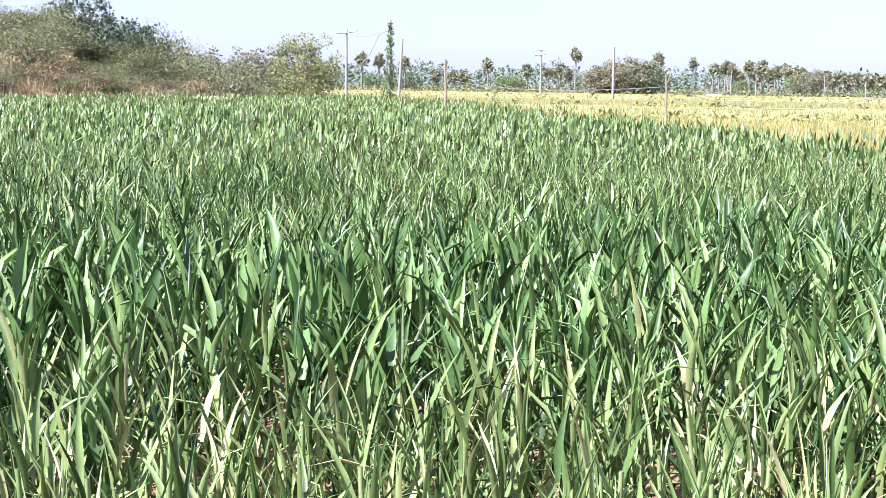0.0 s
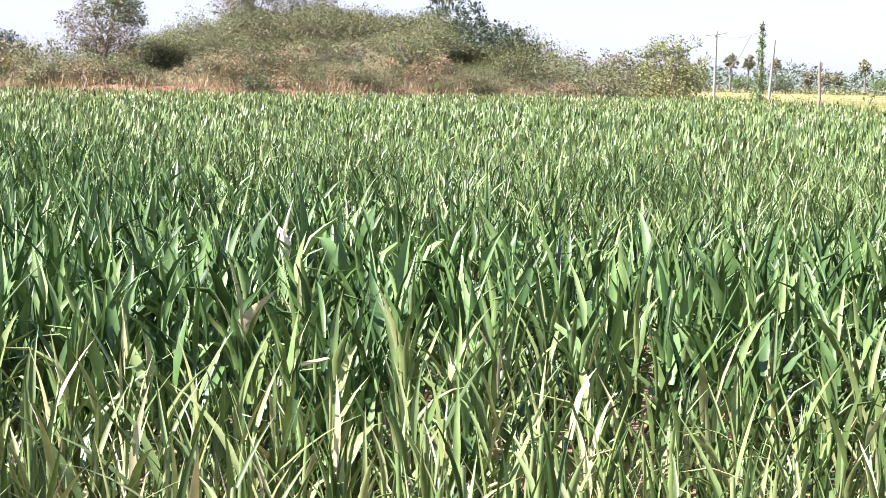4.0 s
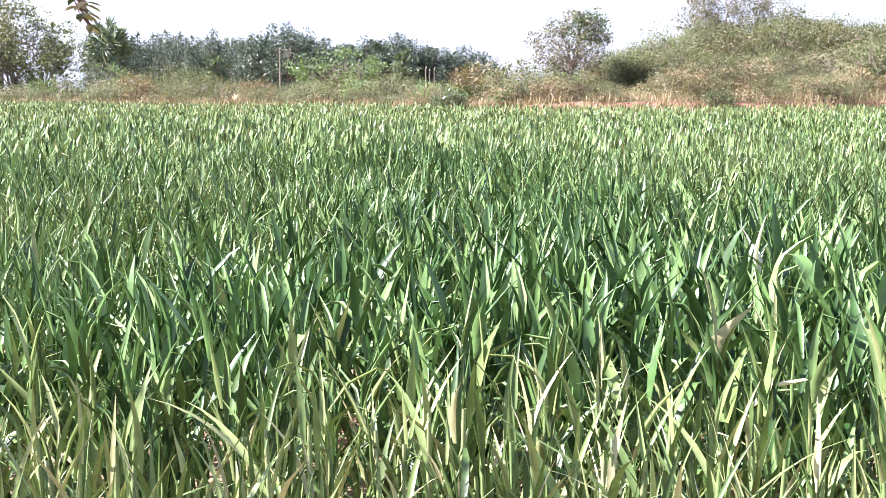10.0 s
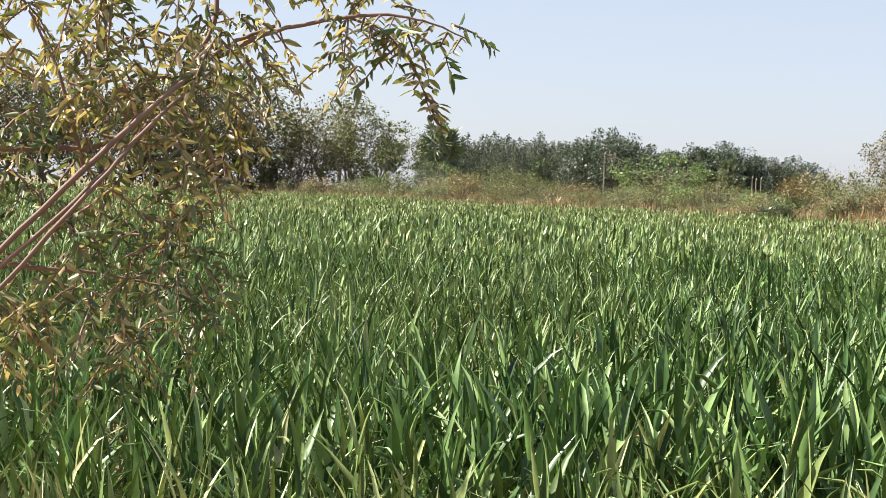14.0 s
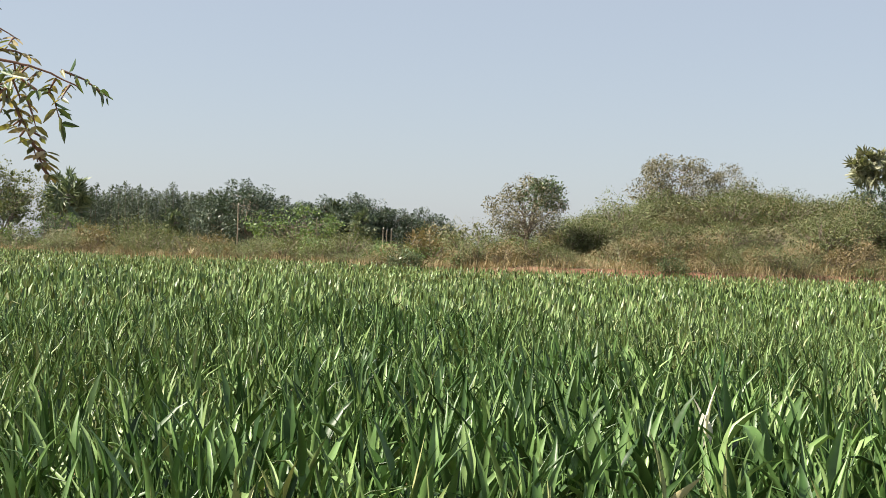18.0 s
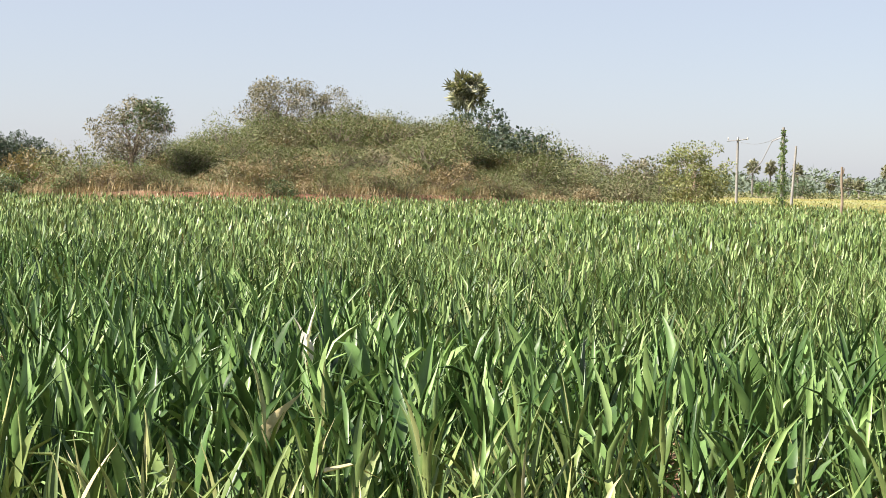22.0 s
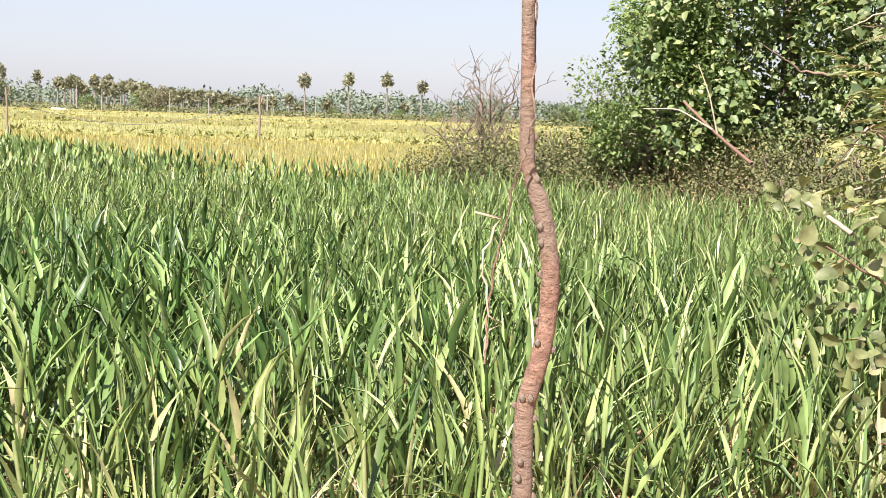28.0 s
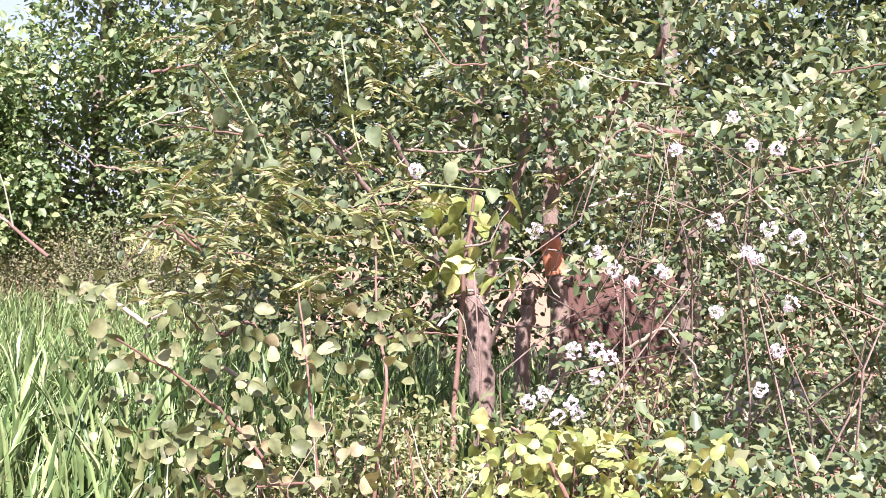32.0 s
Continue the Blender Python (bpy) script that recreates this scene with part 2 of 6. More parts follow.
# distance haze put into the leaf colour: paler and bluer green
HAZE_TINTED_TREE = leaf_material("haze_tinted_leaf", [(0.0, (0.11, 0.145, 0.11)), (0.6, (0.145, 0.185, 0.14)), (1.0, (0.19, 0.23, 0.175))], rough=0.7, through=0.1, spec=0.2)
BARK = rough_material("grey_bark", (0.13, 0.1, 0.075), (0.26, 0.21, 0.165), 12, 0.9, 0.8, 0.03, (1, 1, 0.3))
BARK_PINK = rough_material("smooth_reddish_bark", (0.14, 0.075, 0.052), (0.33, 0.2, 0.145), 46, 0.85, 1.0, 0.012, (1, 1, 1.6), (0.2, 0.145, 0.11))
BARK_PALE = rough_material("pale_pinkish_bark", (0.12, 0.085, 0.067), (0.28, 0.21, 0.17), 26, 0.85, 1.0, 0.015, (1, 1, 0.45), (0.2, 0.145, 0.11))
TWIG = rough_material("reddish_twig", (0.13, 0.07, 0.05), (0.24, 0.15, 0.11), 20, 0.7, 0.3, 0.004)
DRYSTICK = rough_material("bleached_stick", (0.35, 0.28, 0.2), (0.52, 0.43, 0.32), 20, 0.8, 0.3, 0.004)
PALMBARK = rough_material("palm_bark", (0.14, 0.13, 0.115), (0.27, 0.25, 0.225), 3, 0.9, 0.6, 0.05, (1, 1, 4))
CONCRETE = rough_material("weathered_concrete", (0.22, 0.21, 0.19), (0.34, 0.325, 0.3), 6, 0.85, 0.3, 0.01)
WOODPOST = rough_material("weathered_wood", (0.16, 0.125, 0.09), (0.3, 0.245, 0.18), 14, 0.85, 0.5, 0.01, (1, 1, 0.2))
STEEL = rough_material("galvanised_steel", (0.3, 0.3, 0.3), (0.42, 0.42, 0.42), 10, 0.5, 0.1, 0.002, metal=0.7)
WIRE = rough_material("cable_sheath", (0.16, 0.16, 0.16), (0.26, 0.26, 0.26), 10, 0.5, 0.05, 0.001)
PORCELAIN = rough_material("porcelain", (0.55, 0.52, 0.48), (0.65, 0.62, 0.58), 10, 0.3, 0.05, 0.001)
SOIL = rough_material("red_soil", (0.26, 0.13, 0.075), (0.4, 0.22, 0.13), 3.5, 0.95, 0.8, 0.06, c3=(0.24, 0.19, 0.105))
BANK = rough_material("red_earth_bank", (0.13, 0.06, 0.038), (0.26, 0.125, 0.075), 1.2, 0.95, 0.9, 0.15, c3=(0.2, 0.125, 0.075))
SCRUB_FLOOR = rough_material("dry_scrub_litter", (0.12, 0.1, 0.05), (0.22, 0.175, 0.095), 2.2, 0.95, 0.9, 0.12, c3=(0.13, 0.125, 0.06))
# red-brown mud darkened to stand in for the thicket's shade
MUD_SHADED = rough_material("mud_wall", (0.06, 0.032, 0.024), (0.11, 0.055, 0.04), 5, 0.95, 0.7, 0.03)
OCHRE = rough_material("faded_orange_paint", (0.5, 0.18, 0.09), (0.62, 0.26, 0.14), 30, 0.8, 0.4, 0.004)
WHITE = rough_material("white_paint", (0.7, 0.69, 0.66), (0.8, 0.79, 0.76), 2, 0.6, 0.1, 0.005)

# ---- building blocks ----
TEMPLATES, placed = [], set()      # things built at the origin, and those that have been set down


def rng(seed):
    return np.random.default_rng(seed)


def at(az, d, z=0.0):
    """A place by its bearing (degrees to the left of +y), distance and height."""
    a = radians(az)
    return Vector((-d * math.sin(a), d * math.cos(a), z))


def up_at(d, el):
    """The height that a bearing el degrees above eye level meets at distance d."""
    return 1.6 + d * math.tan(radians(el))


class Bag:
    """Gathers vertices and four-cornered faces into one mesh."""

    def __init__(self):
        self.v, self.q, self.n = [], [], 0

    def add(self, v, q):
        self.v.append(np.asarray(v, dtype=np.float32).reshape(-1, 3))
        self.q.append(np.asarray(q, dtype=np.int32).reshape(-1, 4) + self.n)
        self.n += len(self.v[-1])
        return self

    def mesh(self, name, mat, smooth=False):
        me = bpy.data.meshes.new(name)
        v, q = np.concatenate(self.v), np.concatenate(self.q)
        me.vertices.add(len(v))
        me.vertices.foreach_set("co", v.ravel())
        me.loops.add(q.size)
        me.loops.foreach_set("vertex_index", q.ravel())
        me.polygons.add(len(q))
        me.polygons.foreach_set("loop_start", np.arange(0, q.size, 4, dtype=np.int32))
        if smooth:
            me.polygons.foreach_set("use_smooth", np.ones(len(q), dtype=bool))
        me.materials.append(mat)
        me.update(calc_edges=True)
        me.validate()
        return me


def part(name, me, parent=None, label=""):
    ob = new(name, me)
    if parent is not None:
        ob.parent = parent
    return tagged(ob, label)


def thing(name, label, category, group="", kind="", m=None):
    ob = new(name)
    ob.empty_display_size = 0.2
    if m is not None:
        ob.matrix_basis = m
    return tagged(ob, label, category, group, kind)


def blades(base, yaw, length, width, lean, bend, fold=0.5, segs=4, belly=0.35, side_sway=None):
    """Long leaves: each grows from base, leans out by lean, bends over by bend (radians), folded along its rib."""
    n = len(base)
    s = np.linspace(0, 1, segs + 1)
    th = lean[:, None] + bend[:, None] * s[None] ** 1.6
    mid = 0.5 * (th[:, 1:] + th[:, :-1])
    step = (length / segs)[:, None]
    rad = np.concatenate([np.zeros((n, 1)), np.cumsum(np.sin(mid) * step, 1)], 1)
    hgt = np.concatenate([np.zeros((n, 1)), np.cumsum(np.cos(mid) * step, 1)], 1)
    cx, sx = np.cos(yaw)[:, None], np.sin(yaw)[:, None]
    sway = (np.zeros(n) if side_sway is None else side_sway)[:, None] * s[None] ** 2
    c = np.stack([base[:, 0:1] + cx * rad - sx * sway, base[:, 1:2] + sx * rad + cx * sway, base[:, 2:3] + hgt], 2)
    prof = np.minimum(1.0, 0.45 + s / belly * 0.55) * np.clip((1 - s) / (1 - belly), 0, 1) ** 0.9 + 0.01
    w = 0.5 * width[:, None] * prof[None]
    side = np.stack([-sx + 0 * rad, cx + 0 * rad, 0 * rad], 2)
    nor = np.stack([-np.cos(th) * cx, -np.cos(th) * sx, np.sin(th)], 2)
    f = (fold if np.ndim(fold) else np.full(n, fold))[:, None]
    o = side * (w * np.cos(f))[..., None]
    r = nor * (w * np.sin(f))[..., None]
    v = np.stack([c - o + r, c, c + o + r], 2).reshape(-1, 3)
    k = np.arange(n)[:, None, None] * (segs + 1) * 3 + np.arange(segs)[None, :, None] * 3
    q = np.concatenate([k + np.array([0, 1, 4, 3]), k + np.array([1, 2, 5, 4])], 1)
    return v, q.reshape(-1, 4)


def kites(base, yaw, length, width, lean):
    """Blades far off: one folded kite each."""
    n = len(base)
    d = np.stack([np.sin(lean) * np.cos(yaw), np.sin(lean) * np.sin(yaw), np.cos(lean)], 1)
    tw = yaw + np.pi / 2
    s = np.stack([np.cos(tw), np.sin(tw), np.zeros(n)], 1)
    nrm = np.cross(s, d) * (0.22 * width)[:, None]
    m = base + d * (length * 0.4)[:, None] + nrm
    v = np.stack([base, m - s * (0.45 * width)[:, None], base + d * length[:, None], m + s * (0.45 * width)[:, None]], 1)
    return v.reshape(-1, 3), np.arange(4 * n).reshape(-1, 4)


def unit(v):
    return v / np.maximum(1e-9, np.linalg.norm(v, axis=-1, keepdims=True))


def ovals(base, way, nor, length, width, fold=0.25, droop=0.15):
    """Leaves with a rib, two halves each: base, way of growth, upper side."""
    way = unit(way)
    s = unit(np.cross(way, nor))
    nor = np.cross(s, way)
    L, W = length[:, None], width[:, None]
    tip = base + way * L - nor * L * droop
    a = base + way * L * 0.28 + nor * W * fold * 0.5
    b = base + way * L * 0.68 + nor * (W * fold * 0.5 - L * droop * 0.4)
    v = np.stack([base, a - s * W * 0.5, b - s * W * 0.42, tip, b + s * W * 0.42, a + s * W * 0.5], 1).reshape(-1, 3)
    k = 6 * np.arange(len(base))[:, None]
    q = np.concatenate([k + np.array([[0, 3, 2, 1]]), k + np.array([[0, 5, 4, 3]])], 1)
    return v, q.reshape(-1, 4)


def round_leaves(base, way, nor, length, width, fold=0.2, droop=0.2):
    """Near leaves with a rounded outline, cupped along the rib."""
    way = unit(way)
    s = unit(np.cross(way, nor))
    nor = np.cross(s, way)
    t = np.array([0.0, 0.1, 0.3, 0.55, 0.8, 0.95, 1.0])
    w = np.array([0.1, 0.62, 0.97, 1.0, 0.72, 0.32, 0.03])
    L, W = length[:, None, None], width[:, None, None]
    mid = base[:, None] + way[:, None] * L * t[None, :, None] - nor[:, None] * L * droop * (t ** 2)[None, :, None]
    out = s[:, None] * W * 0.5 * w[None, :, None]
    lift = nor[:, None] * W * fold * 0.5 * w[None, :, None]
    v = np.stack([mid - out + lift, mid, mid + out + lift], 2).reshape(-1, 3)
    k = np.arange(len(base))[:, None, None] * 21 + np.arange(6)[None, :, None] * 3
    q = np.concatenate([k + np.array([0, 1, 4, 3]), k + np.array([1, 2, 5, 4])], 1)
    return v, q.reshape(-1, 4)


def tube(points, radii, sides=6):
    """A tapered limb along points."""
    p = np.asarray(points, dtype=float)
    t = unit(np.gradient(p, axis=0))
    ref = np.array([0.31, 0.12, 0.94]) if abs(t[0, 2]) < 0.8 else np.array([1.0, 0.2, 0.0])
    u = unit(np.cross(t, ref))
    w = np.cross(t, u)
    a = np.linspace(0, 2 * np.pi, sides, endpoint=False)
    ring = p[:, None] + np.asarray(radii)[:, None, None] * (np.cos(a)[None, :, None] * u[:, None] + np.sin(a)[None, :, None] * w[:, None])
    n = len(p)
    i, j = np.meshgrid(np.arange(n - 1), np.arange(sides), indexing="ij")
    k = (j + 1) % sides
    q = np.stack([i * sides + j, i * sides + k, (i + 1) * sides + k, (i + 1) * sides + j], -1)
    return ring.reshape(-1, 3), q.reshape(-1, 4)


def bent(g, a, b, n=6, wob=0.06):
    """Points from a to b with a natural wobble."""
    a, b = np.asarray(a, float), np.asarray(b, float)
    s = np.linspace(0, 1, n)[:, None]
    ln = np.linalg.norm(b - a)
    off = np.cumsum(g.normal(0, 1, (n, 3)), 0)
    off -= off[:1]
    off -= s * off[-1:]
    return a + (b - a) * s + off * wob * ln / math.sqrt(n) + np.array([0, 0, 1]) * (s * (1 - s)) * ln * 0.15


def ball(g, n, inner=0.0):
    d = unit(g.normal(0, 1, (n, 3)))
    return d * (inner + (1 - inner) * g.random((n, 1)) ** (1 / 3))


def foliage(bag, g, centres, sizes, per, length, width, flat=0.75, spread=0.35, droop=0.15, plain=False, sunward=0.0):
    """Clumps of leaves round centres; leaves face outwards and up, of unlike size."""
    n = len(centres) * per
    c = np.repeat(np.asarray(centres, float), per, 0)
    sz = np.repeat(np.asarray(sizes, float), per)[:, None]
    off = ball(g, n, 0.25) * np.array([1, 1, flat])
    way = unit(off + g.normal(0, 0.6, (n, 3)) + np.array([0, 0, -0.15]))
    nor = unit(off * 0.6 + g.normal(0, spread, (n, 3)) + np.array([0, 0, 0.8]) + sunward * np.array(sd))
    k = g.uniform(0.45, 1.4, n)
    if plain:       # far leaves: one four-cornered blade each
        s = unit(np.cross(way, nor))
        b, L, W = c + off * sz, (length * k)[:, None], (width * k)[:, None]
        v = np.stack([b, b + way * L * 0.45 - s * W * 0.5, b + way * L, b + way * L * 0.45 + s * W * 0.5], 1)
        bag.add(v.reshape(-1, 3), np.arange(4 * n).reshape(-1, 4))
        return
    bag.add(*ovals(c + off * sz, way, nor, length * k, width * k, 0.3, droop))


# ---- the lie of the land ----
EDGE_AZ = np.array([-95, -75, -60, -50, -37.6, -27.2, -19.5, -14.6, -12.2, -5.6, 3.4, 10, 20, 30, 36, 43, 50, 58, 75, 95.0])
EDGE_D = np.array([7, 8.5, 9.5, 12, 16.7, 18.3, 21.4, 23.5, 29, 42, 98, 84, 74, 73, 80, 98, 118, 140, 150, 120.0])


def field_edge(az):
    return np.interp(az, EDGE_AZ, EDGE_D)


def polar(x, y):
    return np.degrees(np.arctan2(-x, y)), np.hypot(x, y)


HILL_AZ = np.array([8.5, 10.0, 11.5, 13, 15, 17, 20, 23, 26, 28, 31, 34])
HILL_H = np.array([0, 0.2, 0.8, 1.6, 2.7, 3.2, 3.3, 3.0, 2.0, 1.2, 0.4, 0])


def land(x, y):
    """The height of the ground."""
    az, d = polar(x, y)
    e = field_edge(az)
    top = np.interp(az, HILL_AZ, HILL_H)
    rise = np.clip((d - e - 2.0) / 20.0, 0, 1)
    fall = np.clip((150 - d) / 35.0, 0, 1)
    z = top * (rise * rise * (3 - 2 * rise)) * (fall * fall * (3 - 2 * fall))
    bank = np.clip((d - e - 0.6) / 1.2, 0, 1) * np.clip((150 - d) / 20, 0, 1) * np.interp(az, [6, 11, 14, 29, 33, 60], [0, 0.5, 1.0, 1.0, 0.55, 0.5])
    far = np.clip((d - 260) / 800, 0, 1) * 1.0
    return z + bank + 0.05 * np.sin(x * 0.31 + 1.3) * np.cos(y * 0.27) * np.clip(d / 20, 0, 1) + far

# ---- ground ----
def build_ground():
    rad = np.concatenate([np.linspace(0.0, 20, 12), np.linspace(23, 66, 14), np.linspace(68, 155, 60), np.geomspace(160, 3500, 26)])
    ang = np.radians(np.concatenate([np.arange(-180, -40, 4), np.arange(-40, 2, 1.5), np.arange(2, 62, 0.75), np.arange(62, 180, 4)]))
    R, A = np.meshgrid(rad, ang, indexing="ij")
    x, y = -R * np.sin(A), R * np.cos(A)
    z = land(x, y)
    n, m = R.shape
    i, j = np.meshgrid(np.arange(n - 1), np.arange(m), indexing="ij")
    k = (j + 1) % m
    q = np.stack([i * m + j, i * m + k, (i + 1) * m + k, (i + 1) * m + j], -1)
    me = Bag().add(np.stack([x, y, z], -1), q.reshape(-1, 4)).mesh("ground", SOIL, True)
    me.materials.append(BANK)
    me.materials.append(SCRUB_FLOOR)
    fa, fd = polar(x[:-1].ravel(), y[:-1].ravel())
    past = fd - field_edge(fa)
    slot = np.where((fa > 6) & (fa < 75), np.where(past > 1.9, 2, np.where(past > 0.0, 1, 0)), 0)
    slot = np.where((fd > 100) & ((fa <= 6) | (fa >= 75)), 2, slot)
    if len(slot) == len(me.polygons):
        me.polygons.foreach_set("material_index", slot.astype(np.int32))
    tagged(new("ground", me), "red sandy farm soil with sparse dry growth", "ground", kind="structure")


build_ground()


# ---- the green crop ----
def crop_points(g, r0, r1, density, az0=-78, az1=76):
    n = int(density * 0.5 * radians(az1 - az0) * (r1 * r1 - r0 * r0))
    r, az = np.sqrt(g.uniform(r0 * r0, r1 * r1, n)), g.uniform(az0, az1, n)
    ok = (r < field_edge(az)) & ~((az < -47) & (r < 5.6)) & ~((az < -23) & (r < 3.45)) & ~((az > 62) & (r < 3.2))
    r, az = r[ok], az[ok]
    a = np.radians(az)
    return np.stack([-r * np.sin(a), r * np.cos(a)], 1), az, r


def vigour(p, r):
    """How tall and broad the plants grow, patch by patch."""
    v = 0.5 * np.sin(p[:, 0] * 0.9 + 0.6 * np.sin(p[:, 1] * 0.5)) * np.sin(p[:, 1] * 0.8 + 1.1) + 0.5 * np.sin(p[:, 0] * 0.23 + p[:, 1] * 0.31)
    front = np.interp(r, [1.5, 3.2, 4.3, 5.6, 8, 20], [-0.8, -0.55, 0.4, 0.4, 0.08, 0.0])
    return np.clip(0.62 * v + front, -1, 1)


def plant_leaves(g, p, vig, count, segs, thin=None, scale=1.0):
    """The leaves of many plants at once: long, upright, folded spears above, arching ones below."""
    n = len(p)
    idx = np.repeat(np.arange(n), count)
    lv = np.tile(np.arange(count), n) / max(1, count - 1)
    m = len(idx)
    vg = vig[idx]
    hgt = (0.83 + 0.13 * vg + g.normal(0, 0.075, n)[idx]) * scale
    th = np.zeros(m) if thin is None else thin[idx]
    z0 = hgt * (0.16 + 0.66 * lv)
    spear = g.random(m) < 0.36 + 0.36 * lv
    length = np.where(spear, g.uniform(0.15, 0.28, m), g.uniform(0.17, 0.34, m)) * (1 + 0.08 * th)
    length = np.minimum(length, (hgt - z0) * g.uniform(0.85, 1.3, m) + 0.07)
    lean = np.radians(np.where(spear, g.uniform(1, 21, m), g.uniform(12, 46, m) * (1.2 - 0.4 * lv)))
    bend = np.radians(np.where(spear, g.uniform(0, 20, m), np.where(g.random(m) < 0.4, g.uniform(45, 120, m), g.uniform(5, 35, m))))
    broad = np.clip(vg - 0.1, 0, 1)
    width = (0.027 + 0.005 * vg + 0.05 * broad * g.uniform(0, 1, m) ** 2.2) * g.uniform(0.6, 1.35, m) * (1 - 0.22 * th)
    yaw = g.uniform(0, 2 * np.pi, n)[idx] + lv * (count - 1) * np.pi * 0.93 + g.normal(0, 0.5, m)
    base = np.concatenate([p[idx] + g.normal(0, 0.012, (m, 2)), (land(p[idx, 0], p[idx, 1]) + z0)[:, None]], 1)
    return base, yaw, length, width, lean, bend, g.uniform(0.25, 1.1, m), g.normal(0, 0.05, m)


def build_crop():
    g = rng(11)
    # plants at the front, each a thing with its leaves
    made = []
    for k in range(14):
        vig = -0.7 + 0.9 * (k % 7) / 6
        thin = 1.0 if k >= 7 else 0.25
        b, yaw, ln, w, le, be, fo, sw = plant_leaves(g, np.array([[0.0, 40.0]]), np.array([vig]), 11, 5, np.array([thin]))
        b[:, 1] -= 40.0
        b[:, 2] -= land(np.array([0.0]), np.array([40.0]))[0]
        mat = CROP_THIN if k >= 7 else CROP
        e = thing("maize_plant", "young green maize plant with upright folded leaves" if k < 7 else "thin pale green maize plant with narrow leaves", "plant", "front rows of the maize crop")
        top = float(b[-1, 2]) + 0.05
        part("stalk", Bag().add(*tube([(0, 0, -0.03), (0.005, 0, top * 0.5), (0, 0.004, top)], [0.011, 0.009, 0.006], 5)).mesh("stalk", STALK, True), e)
        for i in range(11):
            s = slice(i, i + 1)
            dry = (i < 2 and k % 3 == 0) or (i == 7 and k in (8, 11, 13))
            part("leaf", Bag().add(*blades(b[s], yaw[s], ln[s], w[s], le[s], be[s], fo[s], 6, 0.35, sw[s])).mesh("leaf", DRY_LEAF if dry else mat, True), e, "withered straw-coloured leaf" if dry else "")
        made.append(e)
        TEMPLATES.append(e)
    p, az, r = crop_points(g, 1.75, 3.75, 54, -40, 60)
    keep = g.permutation(len(p))[:300]
    used = set()
    for i in keep:
        thin = 1 if az[i] < -18 + 10 * g.normal() or az[i] > 14 + 8 * g.normal() else 0
        k = int(g.integers(0, 7)) + 7 * thin
        m = Matrix.LocRotScale((p[i, 0], p[i, 1], float(land(p[i, 0], p[i, 1]))), Euler((g.normal(0, 0.05), g.normal(0, 0.05), g.uniform(0, 6.28))), None)
        if k not in used:
            used.add(k)
            placed.add(made[k].name)
            made[k].matrix_basis = m
        else:
            copy_thing(made[k], m)
    # the rest of the field
    bag = Bag()
    rest = [i for i in range(len(p)) if i not in set(keep.tolist())]
    zones = [(1.75, 3.75, 54, 12, 4), (3.75, 9, 50, 13, 3), (9, 17, 42, 10, 2)]
    thin_bag, pale_bag, deep_bag = Bag(), Bag(), Bag()
    for r0, r1, dens, count, segs in zones:
        if r0 < 2:
            q, qa, qr = p[rest], az[rest], r[rest]
            e1, e2, e3 = crop_points(g, r0, r1, dens, -78, -40)
            e4, e5, e6 = crop_points(g, r0, r1, dens, 60, 76)
            q, qa, qr = np.concatenate([q, e1, e4]), np.concatenate([qa, e2, e5]), np.concatenate([qr, e3, e6])
        else:
            q, qa, qr = crop_points(g, r0, r1, dens, -62, 76)
        thin = np.clip((-22 - qa + 8 * g.normal(0, 1, len(q))) / 14, 0, 1) * np.clip((7.5 - qr) / 2.5, 0, 1) + 0.75 * np.clip((4.4 + 0.35 * g.normal(0, 1, len(q)) - qr) / 0.5, 0, 1)
        thin = np.clip(thin, 0, 1)
        is_thin = thin > 0.5
        pale = (qa < -24 + 5 * g.normal(0, 1, len(q)))
        deep = (vigour(q, qr) > 0.3 + 0.2 * g.normal(0, 1, len(q))) & ~is_thin & ~pale
        for sel, bg in ((~is_thin & ~pale & ~deep, bag), (deep, deep_bag), (is_thin & ~pale, thin_bag), (pale, pale_bag)):
            if sel.sum() == 0:
                continue
            b, yaw, ln, w, le, be, fo, sw = plant_leaves(g, q[sel], vigour(q[sel], qr[sel]), count, segs, thin[sel])
            if bg is pale_bag:
                ln, w = ln * 1.1, w * 0.82
            bg.add(*blades(b, yaw, ln, w, le, be, fo, segs, 0.35, sw))
    for r0, r1, dens, count, a0 in ((17, 40, 28, 6, -30), (40, 80, 9, 4, -12), (80, 152, 4, 4, 2)):
        q, qa, qr = crop_points(g, r0, r1, dens, a0, 72)
        b, yaw, ln, w, le, be, fo, sw = plant_leaves(g, q, vigour(q, qr), count, 1)
        b[:, 2] += 0.07 - 0.13 * np.abs(g.normal(0, 1, len(b)))
        bag.add(*kites(b, yaw, ln * g.uniform(0.75, 1.1, len(b)), w * (1.15 + qr.repeat(count) / 70), 1.1 * le + 0.35 * be))
    tagged(new("maize_crop", bag.mesh("maize_crop", CROP, False)), "dense green maize crop with upright leaves", "crop", kind="stuff")
    tagged(new("pale_maize_crop", pale_bag.mesh("pale_maize_crop", CROP_PALE, False)), "light green slender maize near the thicket", "crop", kind="stuff")
    tagged(new("lush_maize_crop", deep_bag.mesh("lush_maize_crop", CROP_DEEP, False)), "deep green broad-leaved maize in lush patches", "crop", kind="stuff")
    tagged(new("thin_maize_crop", thin_bag.mesh("thin_maize_crop", CROP_THIN, False)), "pale narrow-leaved maize at the edge of the field", "crop", kind="stuff")


build_crop()


